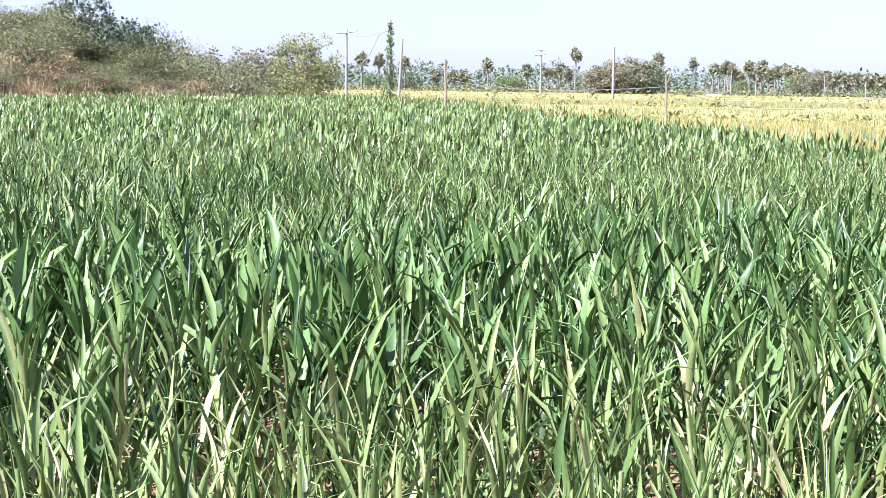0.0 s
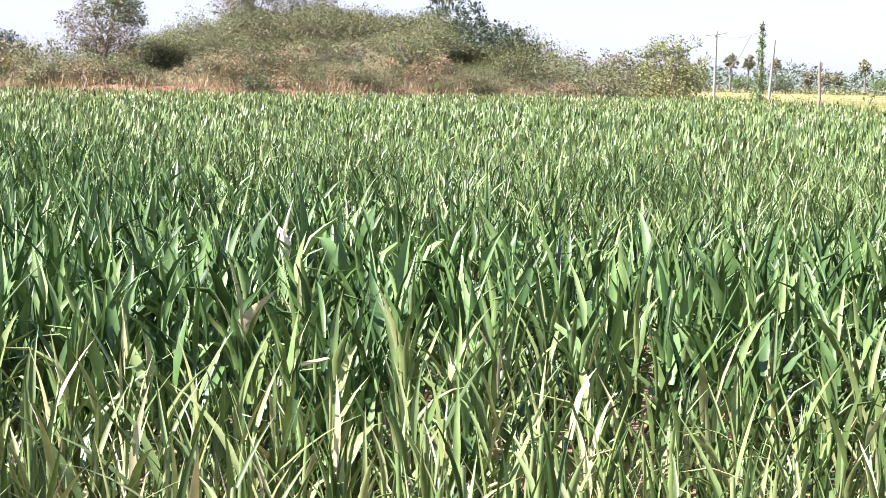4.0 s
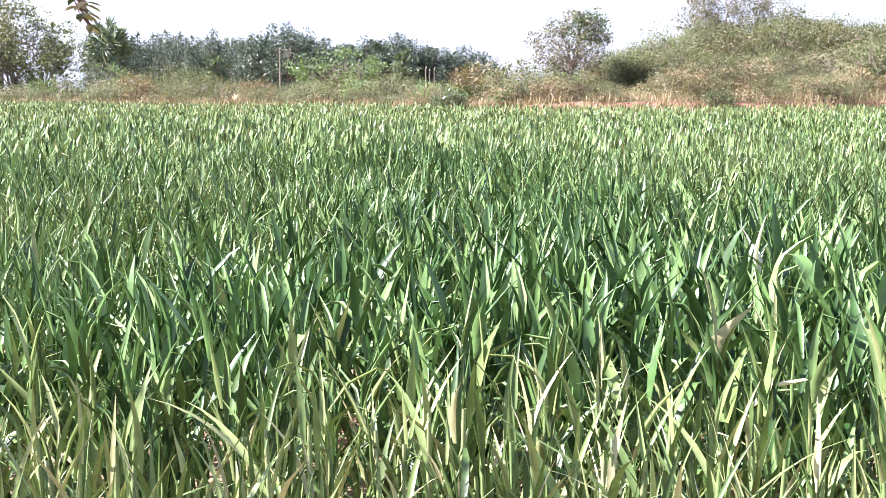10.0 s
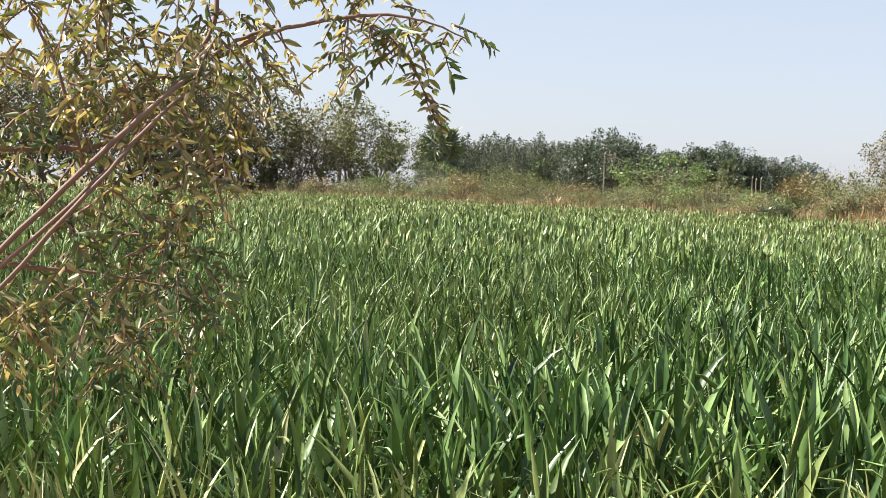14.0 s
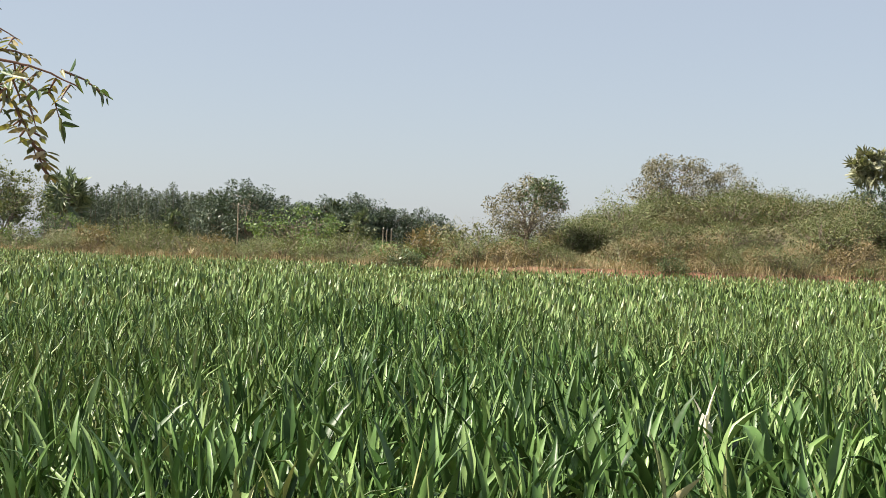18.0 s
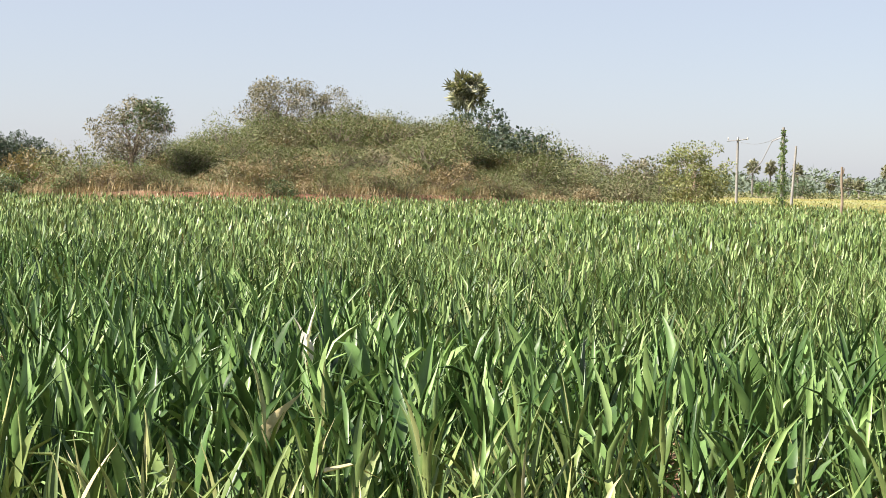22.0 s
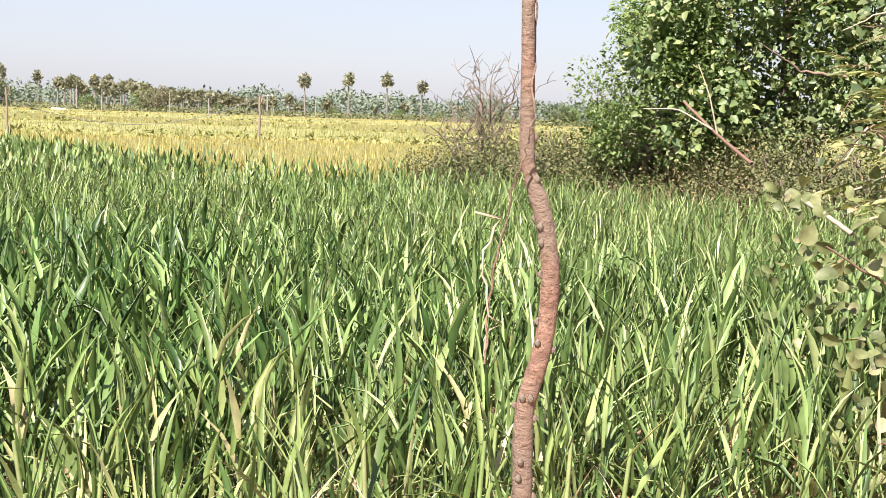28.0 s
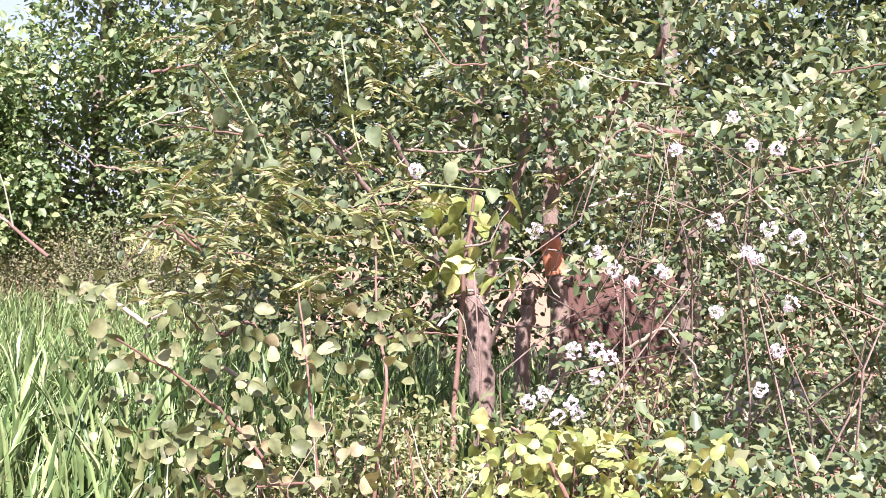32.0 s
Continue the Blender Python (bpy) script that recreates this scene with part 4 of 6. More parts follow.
def build_paddy():
    g = rng(51)

    def strip(name, label, d0, d1, az0, az1, mat, z, n, blade, wscale, step):
        """A field of ripe paddy: a cushion of stems with ears standing out of it."""
        az = np.arange(az0, az1 + 0.01, 0.5)
        lo = np.maximum(paddy_edge(az), d0)
        hi = np.maximum(np.full(len(az), d1), lo + 0.4)
        k = np.linspace(0, 1, step)
        D = lo[:, None] + (hi - lo)[:, None] * k[None] ** 1.4
        A = np.radians(az)[:, None] + 0 * D
        x, y = -D * np.sin(A), D * np.cos(A)
        top = land(x, y) + z * 0.82 + g.normal(0, 0.025, D.shape)
        q = []
        m, s = D.shape
        v = np.concatenate([np.stack([x, y, top], -1).reshape(-1, 3), np.stack([x, y, land(x, y) - 0.05], -1).reshape(-1, 3)])
        i, j = np.meshgrid(np.arange(m - 1), np.arange(s - 1), indexing="ij")
        q.append(np.stack([i * s + j, i * s + j + 1, (i + 1) * s + j + 1, (i + 1) * s + j], -1).reshape(-1, 4))
        o = m * s
        for c in (0, s - 1):
            ii = np.arange(m - 1)
            q.append(np.stack([ii * s + c, (ii + 1) * s + c, (ii + 1) * s + c + o, ii * s + c + o], -1))
        bag = Bag().add(v, np.concatenate(q))
        a = g.uniform(az0, az1, n)
        u = g.random(n) ** 1.6
        lo_ = np.maximum(paddy_edge(a), d0)
        d = lo_ + (np.maximum(d1, lo_ + 0.4) - lo_) * u
        ar = np.radians(a)
        px, py = -d * np.sin(ar), d * np.cos(ar)
        b = np.stack([px, py, land(px, py) + z * 0.45], 1)
        bag.add(*kites(b, g.uniform(0, 6.28, n), blade * g.uniform(0.7, 1.2, n), 0.03 * wscale * g.uniform(0.6, 1.4, n) * (0.4 + d / 60), g.uniform(0.05, 0.75, n)))
        tagged(new(name, bag.mesh(name, mat)), label, "crop", kind="stuff")

    strip("ripe_paddy", "ripe golden paddy field beside the maize", 12, 46, -48, 6, PADDY, 0.72, 60000, 0.42, 1.0, 30)
    strip("half_ripe_paddy", "yellow-green paddy field beyond the bund", 48.5, 76, -48, 6, PADDY_G, 0.72, 26000, 0.42, 1.2, 18)
    strip("ripe_paddy", "pale golden paddy field farther off", 78, 118, -48, 6, PADDY, 0.7, 18000, 0.42, 1.2, 18)
    strip("half_ripe_paddy", "yellow-green paddy field in the distance", 121, 165, -48, 6, PADDY_G, 0.7, 12000, 0.42, 1.4, 12)
    strip("ripe_paddy", "pale strip of ripe paddy far away", 168, 215, -48, 6, PADDY, 0.7, 8000, 0.42, 1.4, 10)
    # bunds with weeds between the fields
    for d, n in ((47.2, 240), (77, 160), (119.5, 120), (166.5, 90)):
        bag = Bag()
        az = np.sort(g.uniform(-47, 5, n))
        az = az[paddy_edge(az) < d]
        c = np.array([list(at(a, d + g.normal(0, 0.3), 0.5 + 0.12 * g.random())) for a in az])
        per = 12
        foliage(bag, g, c, np.full(len(c), 0.24), per, np.full(len(c) * per, 0.16 + d / 900), np.full(len(c) * per, 0.07 + d / 1800))
        tagged(new("bund_weeds", bag.mesh("bund_weeds", PADDY_G)), "dark weeds along an earth bund between paddy fields", "weeds", kind="stuff")
    # far olive scrub below the trees
    bag = Bag()
    n = 1500
    az, d = g.uniform(-50, 8, n), g.uniform(218, 420, n)
    c = np.stack([-d * np.sin(np.radians(az)), d * np.cos(np.radians(az)), 0.5 + g.random(n) * 0.5 + 0.0 * d], 1)
    foliage(bag, g, c, g.uniform(0.7, 1.3, n), 16, np.full(n * 16, 0.6), np.full(n * 16, 0.34), 0.5, plain=True)
    tagged(new("low_scrub", bag.mesh("low_scrub", SCRUB)), "low olive scrub below the far trees", "scrub", kind="stuff")
    tagged(new("low_scrub", far_belt(g)), "far belt of green trees on the horizon, haze put into the leaf colour", "trees", kind="stuff")


# horizon trees; their haze is only a tint of the leaf material
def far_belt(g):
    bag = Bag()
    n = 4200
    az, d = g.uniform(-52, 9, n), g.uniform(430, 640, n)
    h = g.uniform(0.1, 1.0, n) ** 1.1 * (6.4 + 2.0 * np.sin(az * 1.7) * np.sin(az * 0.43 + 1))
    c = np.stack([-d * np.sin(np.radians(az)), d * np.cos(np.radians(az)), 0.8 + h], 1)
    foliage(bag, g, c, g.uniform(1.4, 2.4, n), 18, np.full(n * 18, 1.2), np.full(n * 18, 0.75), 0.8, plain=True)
    return bag.mesh("far_belt", HAZE_TINTED_TREE)


build_paddy()


def build_right_distance():
    g = rng(61)
    sizes = (11.5, 11.0, 8.6, 6.6, 5.2)
    pl = [make_palm("toddy_palm", "toddy palm with a bare trunk and round head", 300 + i, h_, 4.2 - 0.06 * (11.5 - h_), "toddy palms beyond the paddy", 40, 12, 0.2) for i, h_ in enumerate(sizes)]

    def palm(az, el_top, d, s=1.0, i=0):
        p = at(az, d)
        h = up_at(d, el_top) - float(land(p.x, p.y))
        k = int(np.argmin([abs(h - q) for q in sizes]))
        stand(pl[k], az, d, az * 3.1, h / sizes[k], placed, exact=True)

    for i, (az, el) in enumerate(((-21.25, 1.6), (-23.08, 1.68), (-24.69, 1.72), (-26.09, 1.46))):
        palm(az, el, 340, 1.0, i)
    for i, (az, el) in enumerate(((-1.97, 1.17), (-5.6, 1.62), (-9.05, 1.49), (-10.5, 1.27), (3.3, 1.35), (1.5, 1.2), (2.6, 1.3), (0.2, 0.65), (-0.9, 0.6), (-3.6, 0.95), (-4.5, 0.8), (-4.9, 0.85), (-5.3, 0.8), (-0.5, 0.65), (-19.9, 0.62), (-20.6, 0.75), (-22.2, 0.6), (-25.4, 0.55))):
        palm(az, el, 330 + 17 * (i % 4), 0.92, i + 1)
    for i in range(46):
        az = -11.2 - 8.6 * (i + g.random()) / 46
        el = np.interp(az, [-19.8, -17.5, -15, -13.2, -11.2], [0.55, 0.72, 0.9, 1.2, 1.12]) * g.uniform(0.72, 1.04)
        palm(az, float(el), g.uniform(330, 400), 0.95, i)
    for i in range(14):
        palm(-19.6 - 9 * g.random(), g.uniform(0.25, 0.5), g.uniform(420, 480), 0.9, i)
    rt = [make_tree("field_tree", "round leafy tree beyond the paddy", 320 + i, 8.0, 6.0, 1.0, (SCRUB_GREY, SCRUB_GREEN, TREE_DARK)[i], 0.28, 60, 60, group="trees beyond the paddy", radius=0.2) for i in range(3)]
    for az, d, s, k in ((-7.0, 240, 1.05, 0), (-6.6, 238, 0.85, 0), (-7.6, 236, 1.1, 0), (-8.6, 237, 0.95, 2), (-8.3, 246, 1.0, 0), (-15.1, 300, 0.95, 0), (-14.7, 305, 0.8, 1), (-25.2, 330, 0.55, 1), (-26.9, 330, 0.5, 1), (-29.5, 320, 0.6, 1), (-31.9, 300, 0.9, 2), (-32.4, 300, 0.85, 1), (2.9, 330, 0.8, 1), (1.2, 330, 0.75, 2), (-2.6, 360, 0.8, 1), (-12.4, 320, 0.7, 1), (-17.5, 350, 0.8, 1), (-1.0, 380, 0.7, 1), (-3.2, 350, 0.8, 1), (-22.4, 400, 0.6, 1)):
        stand(rt[k], az, d, az, s, placed)
    # leafless tree before the paddy
    e = thing("bare_tree", "leafless pale-branched small tree in the hedge", "tree")
    b0 = np.array([0.0, 0, -0.2])
    part("trunk", Bag().add(*tube(bent(g, b0, (0.03, 0.0, 0.7), 7, 0.03), np.linspace(0.045, 0.03, 7), 8)).mesh("trunk", BARK, True), e)
    for i in range(11):
        t = np.array([g.normal(0.1, 0.45), g.normal(0, 0.35), g.uniform(1.25, 2.05)])
        pts = bent(g, (0.02, 0.0, 0.25 + 0.04 * i), t, 8, 0.05)
        wood = Bag().add(*tube(pts, np.linspace(0.024, 0.008, 8), 6))
        for j in range(8):
            k = pts[int(g.integers(3, 8))]
            t2 = k + np.array([g.normal(0, 0.25), g.normal(0, 0.25), g.uniform(0.1, 0.5)])
            wood.add(*tube(bent(g, k, t2, 5, 0.1), np.linspace(0.011, 0.005, 5), 4))
            for l in range(3):
                wood.add(*tube(bent(g, t2, t2 + np.array([g.normal(0, 0.12), g.normal(0, 0.12), g.uniform(0.02, 0.22)]), 3, 0.1), [0.006, 0.005, 0.004], 3))
        part("branch", wood.mesh("branch", BARK, True), e)
    stand(e, -28.75, 19.5, 0.0, 0.85, sz=1.05)
    # hedge at the paddy's near corner
    hb = [make_bush("hedge_bush", "low tangled olive hedge bush by the crop", 330 + i, 2.0, 1.25, (SCRUB, SCRUB_DRY, SCRUB)[i % 3], 0.034, 70, 90, 16, group="hedge at the crop's edge", ragged=0.4) for i in range(4)]
    for az, d, s in ((-25.4, 19.8, 0.6), (-26.6, 19.6, 0.9), (-27.9, 19.4, 1.0), (-28.6, 18.9, 0.85), (-29.4, 19.2, 1.05), (-30.8, 19, 1.0), (-31.5, 18.5, 0.9), (-33.0, 17.9, 0.9), (-32.2, 18.6, 1.1), (-33.6, 18.2, 1.15), (-35, 18.0, 1.15), (-36.4, 17.8, 1.05), (-37.8, 17.6, 1.1), (-39.2, 17.2, 1.0), (-40.8, 16.6, 1.0), (-42.4, 16.2, 1.0), (-44, 15.6, 1.0)):
        stand(hb[int(abs(az) * 10) % 4], az, d, az, s * 1.04, placed, exact=True)
    for i in range(16):
        stand(hb[(1, 1, 0, 2)[i % 4]], -34.8 - 0.5 * i, float(field_edge(-34.8 - 0.5 * i)) + 0.3 + 0.3 * (i % 3), 1.7 * i, 0.86 + 0.1 * (i % 3), placed, exact=True)
    dg = Bag()
    n = 2600
    az, dd = g.uniform(-43, -34.5, n), g.uniform(15.6, 17.6, n)
    px, py = -dd * np.sin(np.radians(az)), dd * np.cos(np.radians(az))
    dg.add(*kites(np.stack([px, py, land(px, py)], 1), g.uniform(0, 6.28, n), g.uniform(0.4, 0.95, n), g.uniform(0.01, 0.025, n), g.uniform(0.05, 0.6, n)))
    tagged(new("dry_grass", dg.mesh("dry_grass", GRASS_DRY)), "tall dry straw-coloured grass by the hedge", "grass", kind="stuff")
    tagged(new("white_sheet", Bag().add([(-1.1, -0.6, 0), (1.2, -0.6, 0.1), (1.2, 0.6, 0.45), (-1.1, 0.6, 0.4), (-1.1, -0.6, -0.1), (1.2, -0.6, 0.0), (1.2, 0.6, 0.35), (-1.1, 0.6, 0.3)], [(0, 1, 2, 3), (7, 6, 5, 4), (0, 4, 5, 1), (1, 5, 6, 2), (2, 6, 7, 3), (3, 7, 4, 0)]).mesh("white_sheet", WHITE)), "white sheet lying on the far paddy", "sheet").matrix_basis = pose(*at(-11.3, 160, 0.78), 0, 0, -12) @ Matrix.Diagonal((0.7, 0.6, 0.4, 1))


build_right_distance()


# ---- poles and lines ----
def power_pole(az, d, el, label, arms=1, r=0.1, lean=0.0, concrete=True):
    p = at(az, d)
    g0 = float(land(p.x, p.y))
    h = up_at(d, el) - g0
    e = thing("power_pole", label, "power pole", "power poles across the fields", m=pose(p.x, p.y, g0, 0, lean, az))
    k = max(0.75, d / 130)
    part("post", Bag().add(*tube([(0, 0, -0.4), (0, 0, h * 0.5), (0, 0, h)], [r * 1.25 * k, r * 1.05 * k, r * 0.8 * k], 4 if concrete else 9)).mesh("post", CONCRETE if concrete else WOODPOST), e)
    for i in range(arms):
        z = h - 0.25 - 0.55 * i
        w = 0.75
        arm = part("crossarm", Bag().add(*tube([(-w, -0.08, z - 0.06), (0, -0.1, z), (w, -0.08, z + 0.12)], [0.05 * k] * 3, 4)).mesh("crossarm", STEEL), e)
        for x in (-w * 0.9, 0.0, w * 0.9):
            part("insulator", Bag().add(*tube([(x, -0.1, z + 0.05), (x, -0.1, z + 0.13), (x, -0.1, z + 0.24)], [0.03, 0.06, 0.03], 7)).mesh("insulator", PORCELAIN, True), arm)
    return e, h + g0


def stake(az, d, el, label, r=0.045, seed=1, lean=0.0):
    g = rng(seed)
    p = at(az, d)
    g0 = float(land(p.x, p.y))
    h = up_at(d, el) - g0
    e = thing("fence_stake", label, "stake", "crooked stakes along the paddy", m=pose(p.x, p.y, g0, 0, lean, az))
    pts = bent(g, (0, 0, -0.2), (0, 0, h), 8, 0.02)
    post = part("post", Bag().add(*tube(pts, np.linspace(r * 1.15, r * 0.8, 8), 7)).mesh("post", WOODPOST, True), e)
    part("fork", Bag().add(*tube([pts[-2], pts[-2] + np.array([0.07, 0, 0.12]), pts[-2] + np.array([0.1, 0, 0.3])], [r * 0.6, r * 0.5, r * 0.35], 6)).mesh("fork", WOODPOST, True), post)
    return e


power_pole(3.95, 101, 2.22, "grey concrete power pole with one crossarm", 1, 0.12, 0.0)
power_pole(1.77, 92, 1.88, "pale concrete power pole beside the vine-covered one", 0, 0.11, 3.0)
power_pole(-4.18, 165, 1.57, "slim power pole with crossarms beyond the paddy", 2, 0.085, 0.0)
power_pole(-7.19, 120, 1.65, "pale concrete power pole in the paddy", 0, 0.12, 0.0)
power_pole(-17.29, 150, 0.38, "short thin pole in the paddy", 0, 0.06, 0.0)
power_pole(-19.7, 235, 0.62, "far power pole with a crossarm", 1, 0.08, 0.0)
stake(-0.19, 60, 1.05, "crooked wooden stake at the crop's corner", 0.06, 5)
stake(-9.42, 38, 0.53, "thin leaning wooden stake in the paddy", 0.035, 6, -2)
stake(-19.4, 42, 0.55, "forked wooden stake in the paddy", 0.045, 7)
# far thin poles on the horizon
for az_, d_, el_ in ((-21.7, 300, 0.5), (-15.7, 230, 0.6), (-13.0, 220, 0.6), (-12.0, 240, 0.7)):
    power_pole(az_, d_, el_, "thin far pole before the palms", 0, 0.05)


def build_vine_pole():
    g = rng(71)
    e, top = power_pole(2.14, 90, 2.63, "concrete pole overgrown with green creeper", 0, 0.14)
    c, n = [], 150
    for i in range(n):
        z = top * 0.97 * (i / n) ** 1.3
        wdt = np.interp(z / top, [0, 0.12, 0.3, 0.6, 0.75, 1], [1.1, 0.55, 0.34, 0.28, 0.22, 0.14])
        a = g.uniform(0, 6.28)
        c.append((math.cos(a) * wdt * g.random(), math.sin(a) * wdt * g.random(), z))
    bag = Bag()
    foliage(bag, g, np.array(c), np.interp(np.arange(n) / n, [0, 0.6, 1], [0.2, 0.14, 0.07]), 20, np.full(n * 20, 0.1), np.full(n * 20, 0.07))
    part("creeper", bag.mesh("creeper", SCRUB_GREEN), e, "green climbing creeper")
    part("bracket", Bag().add(*tube([(-0.7, 0, top - 0.9), (0, 0, top - 0.6), (0.25, 0, top - 0.6)], [0.04] * 3, 5)).mesh("bracket", STEEL), e)
    part("stay_wire", Bag().add(*tube([(-0.7, 0, top - 0.9), (-1.3, -0.2, top - 2.2), (-2.2, -0.5, top - 3.4)], [0.03] * 3, 5)).mesh("stay_wire", WIRE), e)


build_vine_pole()
wire("low_cable", at(1.9, 90, up_at(90, 0.9)), at(-9.4, 38, up_at(38, 0.05)), 0.7, 0.01, "grey cable sagging low across the paddy", 30)
wire("low_cable", at(-9.4, 38, up_at(38, 0.05)), at(-19.4, 42, up_at(42, 0.5)), 0.75, 0.009, "grey cable sagging low across the paddy", 30)
wire("low_cable", at(-17.2, 150, up_at(150, 0.3)), at(-19.4, 42, up_at(42, 0.4)), 1.0, 0.012, "thin cable to a forked stake", 30)
wire("power_line", at(3.95, 101, up_at(101, 2.05)), at(2.14, 90, up_at(90, 2.35)), 0.4, 0.012, "thin power line between two poles")


# ---- the sapling between the camera and the crop ----
def build_sapling():
    d = 2.25
    g = rng(81)
    e = thing("sapling_trunk", "crooked bare reddish-brown sapling trunk with a thin creeper", "tree")
    prof = ((-30.62, 12.0), (-30.60, 8.5), (-30.55, 4.9), (-30.62, 2.6), (-30.64, 0.2), (-30.66, -1.2), (-30.8, -2.2), (-31.2, -3.1), (-31.48, -4.0), (-31.78, -5.6), (-31.82, -6.9), (-31.75, -8.1), (-31.55, -9.4), (-31.2, -10.6), (-31.0, -11.4), (-30.98, -12.6), (-31.04, -14.0), (-31.08, -15.8), (-31.1, -18.0))
    pts = [at(a + float(np.interp(el, [-9, -3, 0, 4], [0.27, 0.24, 0.26, 0.33])), d, up_at(d, el)) for a, el in prof] + [at(-31.1, d, -0.1)]
    pts = pts[::-1]
    rad = np.interp(np.arange(len(pts)), [0, 3, 8, 12, len(pts) - 1], [0.0185, 0.016, 0.0153, 0.013, 0.0088])
    rad = rad * (1 + g.normal(0, 0.03, len(pts)))
    rad[12] *= 1.12
    # finer points along the stem
    P = np.array([list(p) for p in pts])
    t = np.arange(len(P))
    tt = np.linspace(0, len(P) - 1, 90)
    Q = np.stack([np.interp(tt, t, P[:, i]) for i in range(3)], 1)
    for _ in range(3):
        Q[1:-1] = 0.25 * Q[:-2] + 0.5 * Q[1:-1] + 0.25 * Q[2:]
    R = np.interp(tt, t, rad) * (1 + 0.02 * np.sin(tt * 9.0) + g.normal(0, 0.012, len(tt)))
    part("stem", Bag().add(*tube(Q, R, 12)).mesh("stem", BARK_PINK, True), e)
    # leaf scars and knots
    for i in range(26):
        k = int(g.integers(4, 80))
        a = g.uniform(0, 6.28)
        c = Q[k] + np.array([math.cos(a), math.sin(a), 0]) * R[k] * 0.97
        part("knot", Bag().add(*tube([c - np.array([0, 0, 0.006]), c + np.array([math.cos(a), math.sin(a), 0.5]) * 0.003, c + np.array([0, 0, 0.007])], [0.002, 0.006, 0.002], 6)).mesh("knot", BARK, True), e)
    # thin creeper winding up
    c1 = [at(-29.05, d - 0.05, up_at(d, -9.5)), at(-29.2, d, up_at(d, -7.5)), at(-29.5, d, up_at(d, -5.0)), at(-29.88, d - 0.02, up_at(d, -3.0)), at(-30.38, d - 0.045, up_at(d, -1.3)), at(-30.68, d - 0.03, up_at(d, 0.2)), at(-30.58, d + 0.01, up_at(d, 2.6)), at(-30.56, d, up_at(d, 5.2)), at(-30.18, d - 0.03, up_at(d, 9))]
    C = np.array([list(p) for p in c1])
    tt = np.linspace(0, len(C) - 1, 50)
    C = np.stack([np.interp(tt, np.arange(len(C)), C[:, i]) for i in range(3)], 1) + g.normal(0, 0.002, (50, 3))
    part("creeper", Bag().add(*tube(C, np.full(50, 0.0018), 6)).mesh("creeper", BARK_PINK, True), e, "thin dry creeper")
    # dry tendril
    T = np.array([list(at(-29.1 - 0.25 * math.sin(i * 0.8), d, up_at(d, -3.5 - 0.45 * i))) for i in range(14)]) + g.normal(0, 0.006, (14, 3))
    part("tendril", Bag().add(*tube(T, np.full(14, 0.002), 5)).mesh("tendril", DRYSTICK, True), e)
    # fork
    fork = Bag()
    topp = Q[-1]
    for i in range(3):
        fork.add(*tube(bent(g, topp, topp + np.array([g.normal(0, 0.35), g.normal(0, 0.3), g.uniform(0.4, 0.9)]), 6, 0.08), np.linspace(0.014, 0.005, 6), 6))
    part("branchwork", fork.mesh("branches", BARK_PINK, True), e)


build_sapling()


# ---- the thicket at the end of the crop ----
def pinnate(bag, twigs, g, p, way, n=9, leaf=0.05, drop=0.25, wild=0.0):
    """A feather leaf: a thin rib with leaflets in pairs."""
    way = unit(np.asarray(way, float))
    ln = n * leaf * 0.42
    s = np.linspace(0.12, 1, n)
    rib = p + np.outer(s, way) * ln - np.outer(s ** 2, (0, 0, 1)) * ln * drop
    side = unit(np.cross(way, np.array([0.05, 0.03, 1.0])))
    b = np.repeat(rib, 2, 0)
    sg = np.tile([1.0, -1.0], n)[:, None]
    w = way * 0.45 + side * sg + g.normal(0, 0.12 + 0.5 * wild, (2 * n, 3)) + np.array([0, 0, -0.25 - 0.3 * wild])
    k = g.uniform(0.75 - 0.35 * wild, 1.1 + 0.1 * wild, 2 * n)
    bag.add(*ovals(b, w, np.tile(np.array([0.0, 0, 1]), (2 * n, 1)) + g.normal(0, 0.3 + 0.7 * wild, (2 * n, 3)), leaf * k, leaf * (0.36 - 0.08 * wild) * k, 0.2 + 0.3 * wild, 0.12 + 0.15 * wild))
    twigs.add(*tube(rib[[0, n // 2, n - 1]], [0.003, 0.0022, 0.0012], 4))


def sheet_points(g, n, az0, az1, el0, el1, d0, d1):
    az, el, d = g.uniform(az0, az1, n), g.uniform(el0, el1, n), g.uniform(d0, d1, n)
    a = np.radians(az)
    return np.stack([-d * np.sin(a), d * np.cos(a), np.maximum(0.06, 1.6 + d * np.tan(np.radians(el)))], 1)


def off_trunks(c):
    """Keeps leaves away from before the bare trunks."""
    az, d = polar(c[:, 0], c[:, 1])
    el = np.degrees(np.arctan2(c[:, 2] - 1.6, d))
    return c[~((az < -56.0) & (az > -58.3) & (el > -9.6) & (el < -1.8)) & ~((az < -58.3) & (az > -60.9) & (el > -6.5) & (el < 3.5))]


def limb(e, g, pts, r0, r1, mat, name="branch", wob=0.03, label=""):
    """A branch through places given as bearing, elevation, distance."""
    P = np.array([list(at(a, d, up_at(d, el))) for a, el, d in pts])
    n = max(8, 5 * len(P))
    tt = np.linspace(0, len(P) - 1, n)
    Q = np.stack([np.interp(tt, np.arange(len(P)), P[:, i]) for i in range(3)], 1)
    for _ in range(2):
        Q[1:-1] = 0.25 * Q[:-2] + 0.5 * Q[1:-1] + 0.25 * Q[2:]
    Q[1:-1] += g.normal(0, wob * min(r0, 0.03) * 8, (n - 2, 3))
    part(name, Bag().add(*tube(Q, np.linspace(r0, r1, n) * (1 + g.normal(0, 0.02, n)), 8)).mesh(name, mat, True), e, label)
    return Q


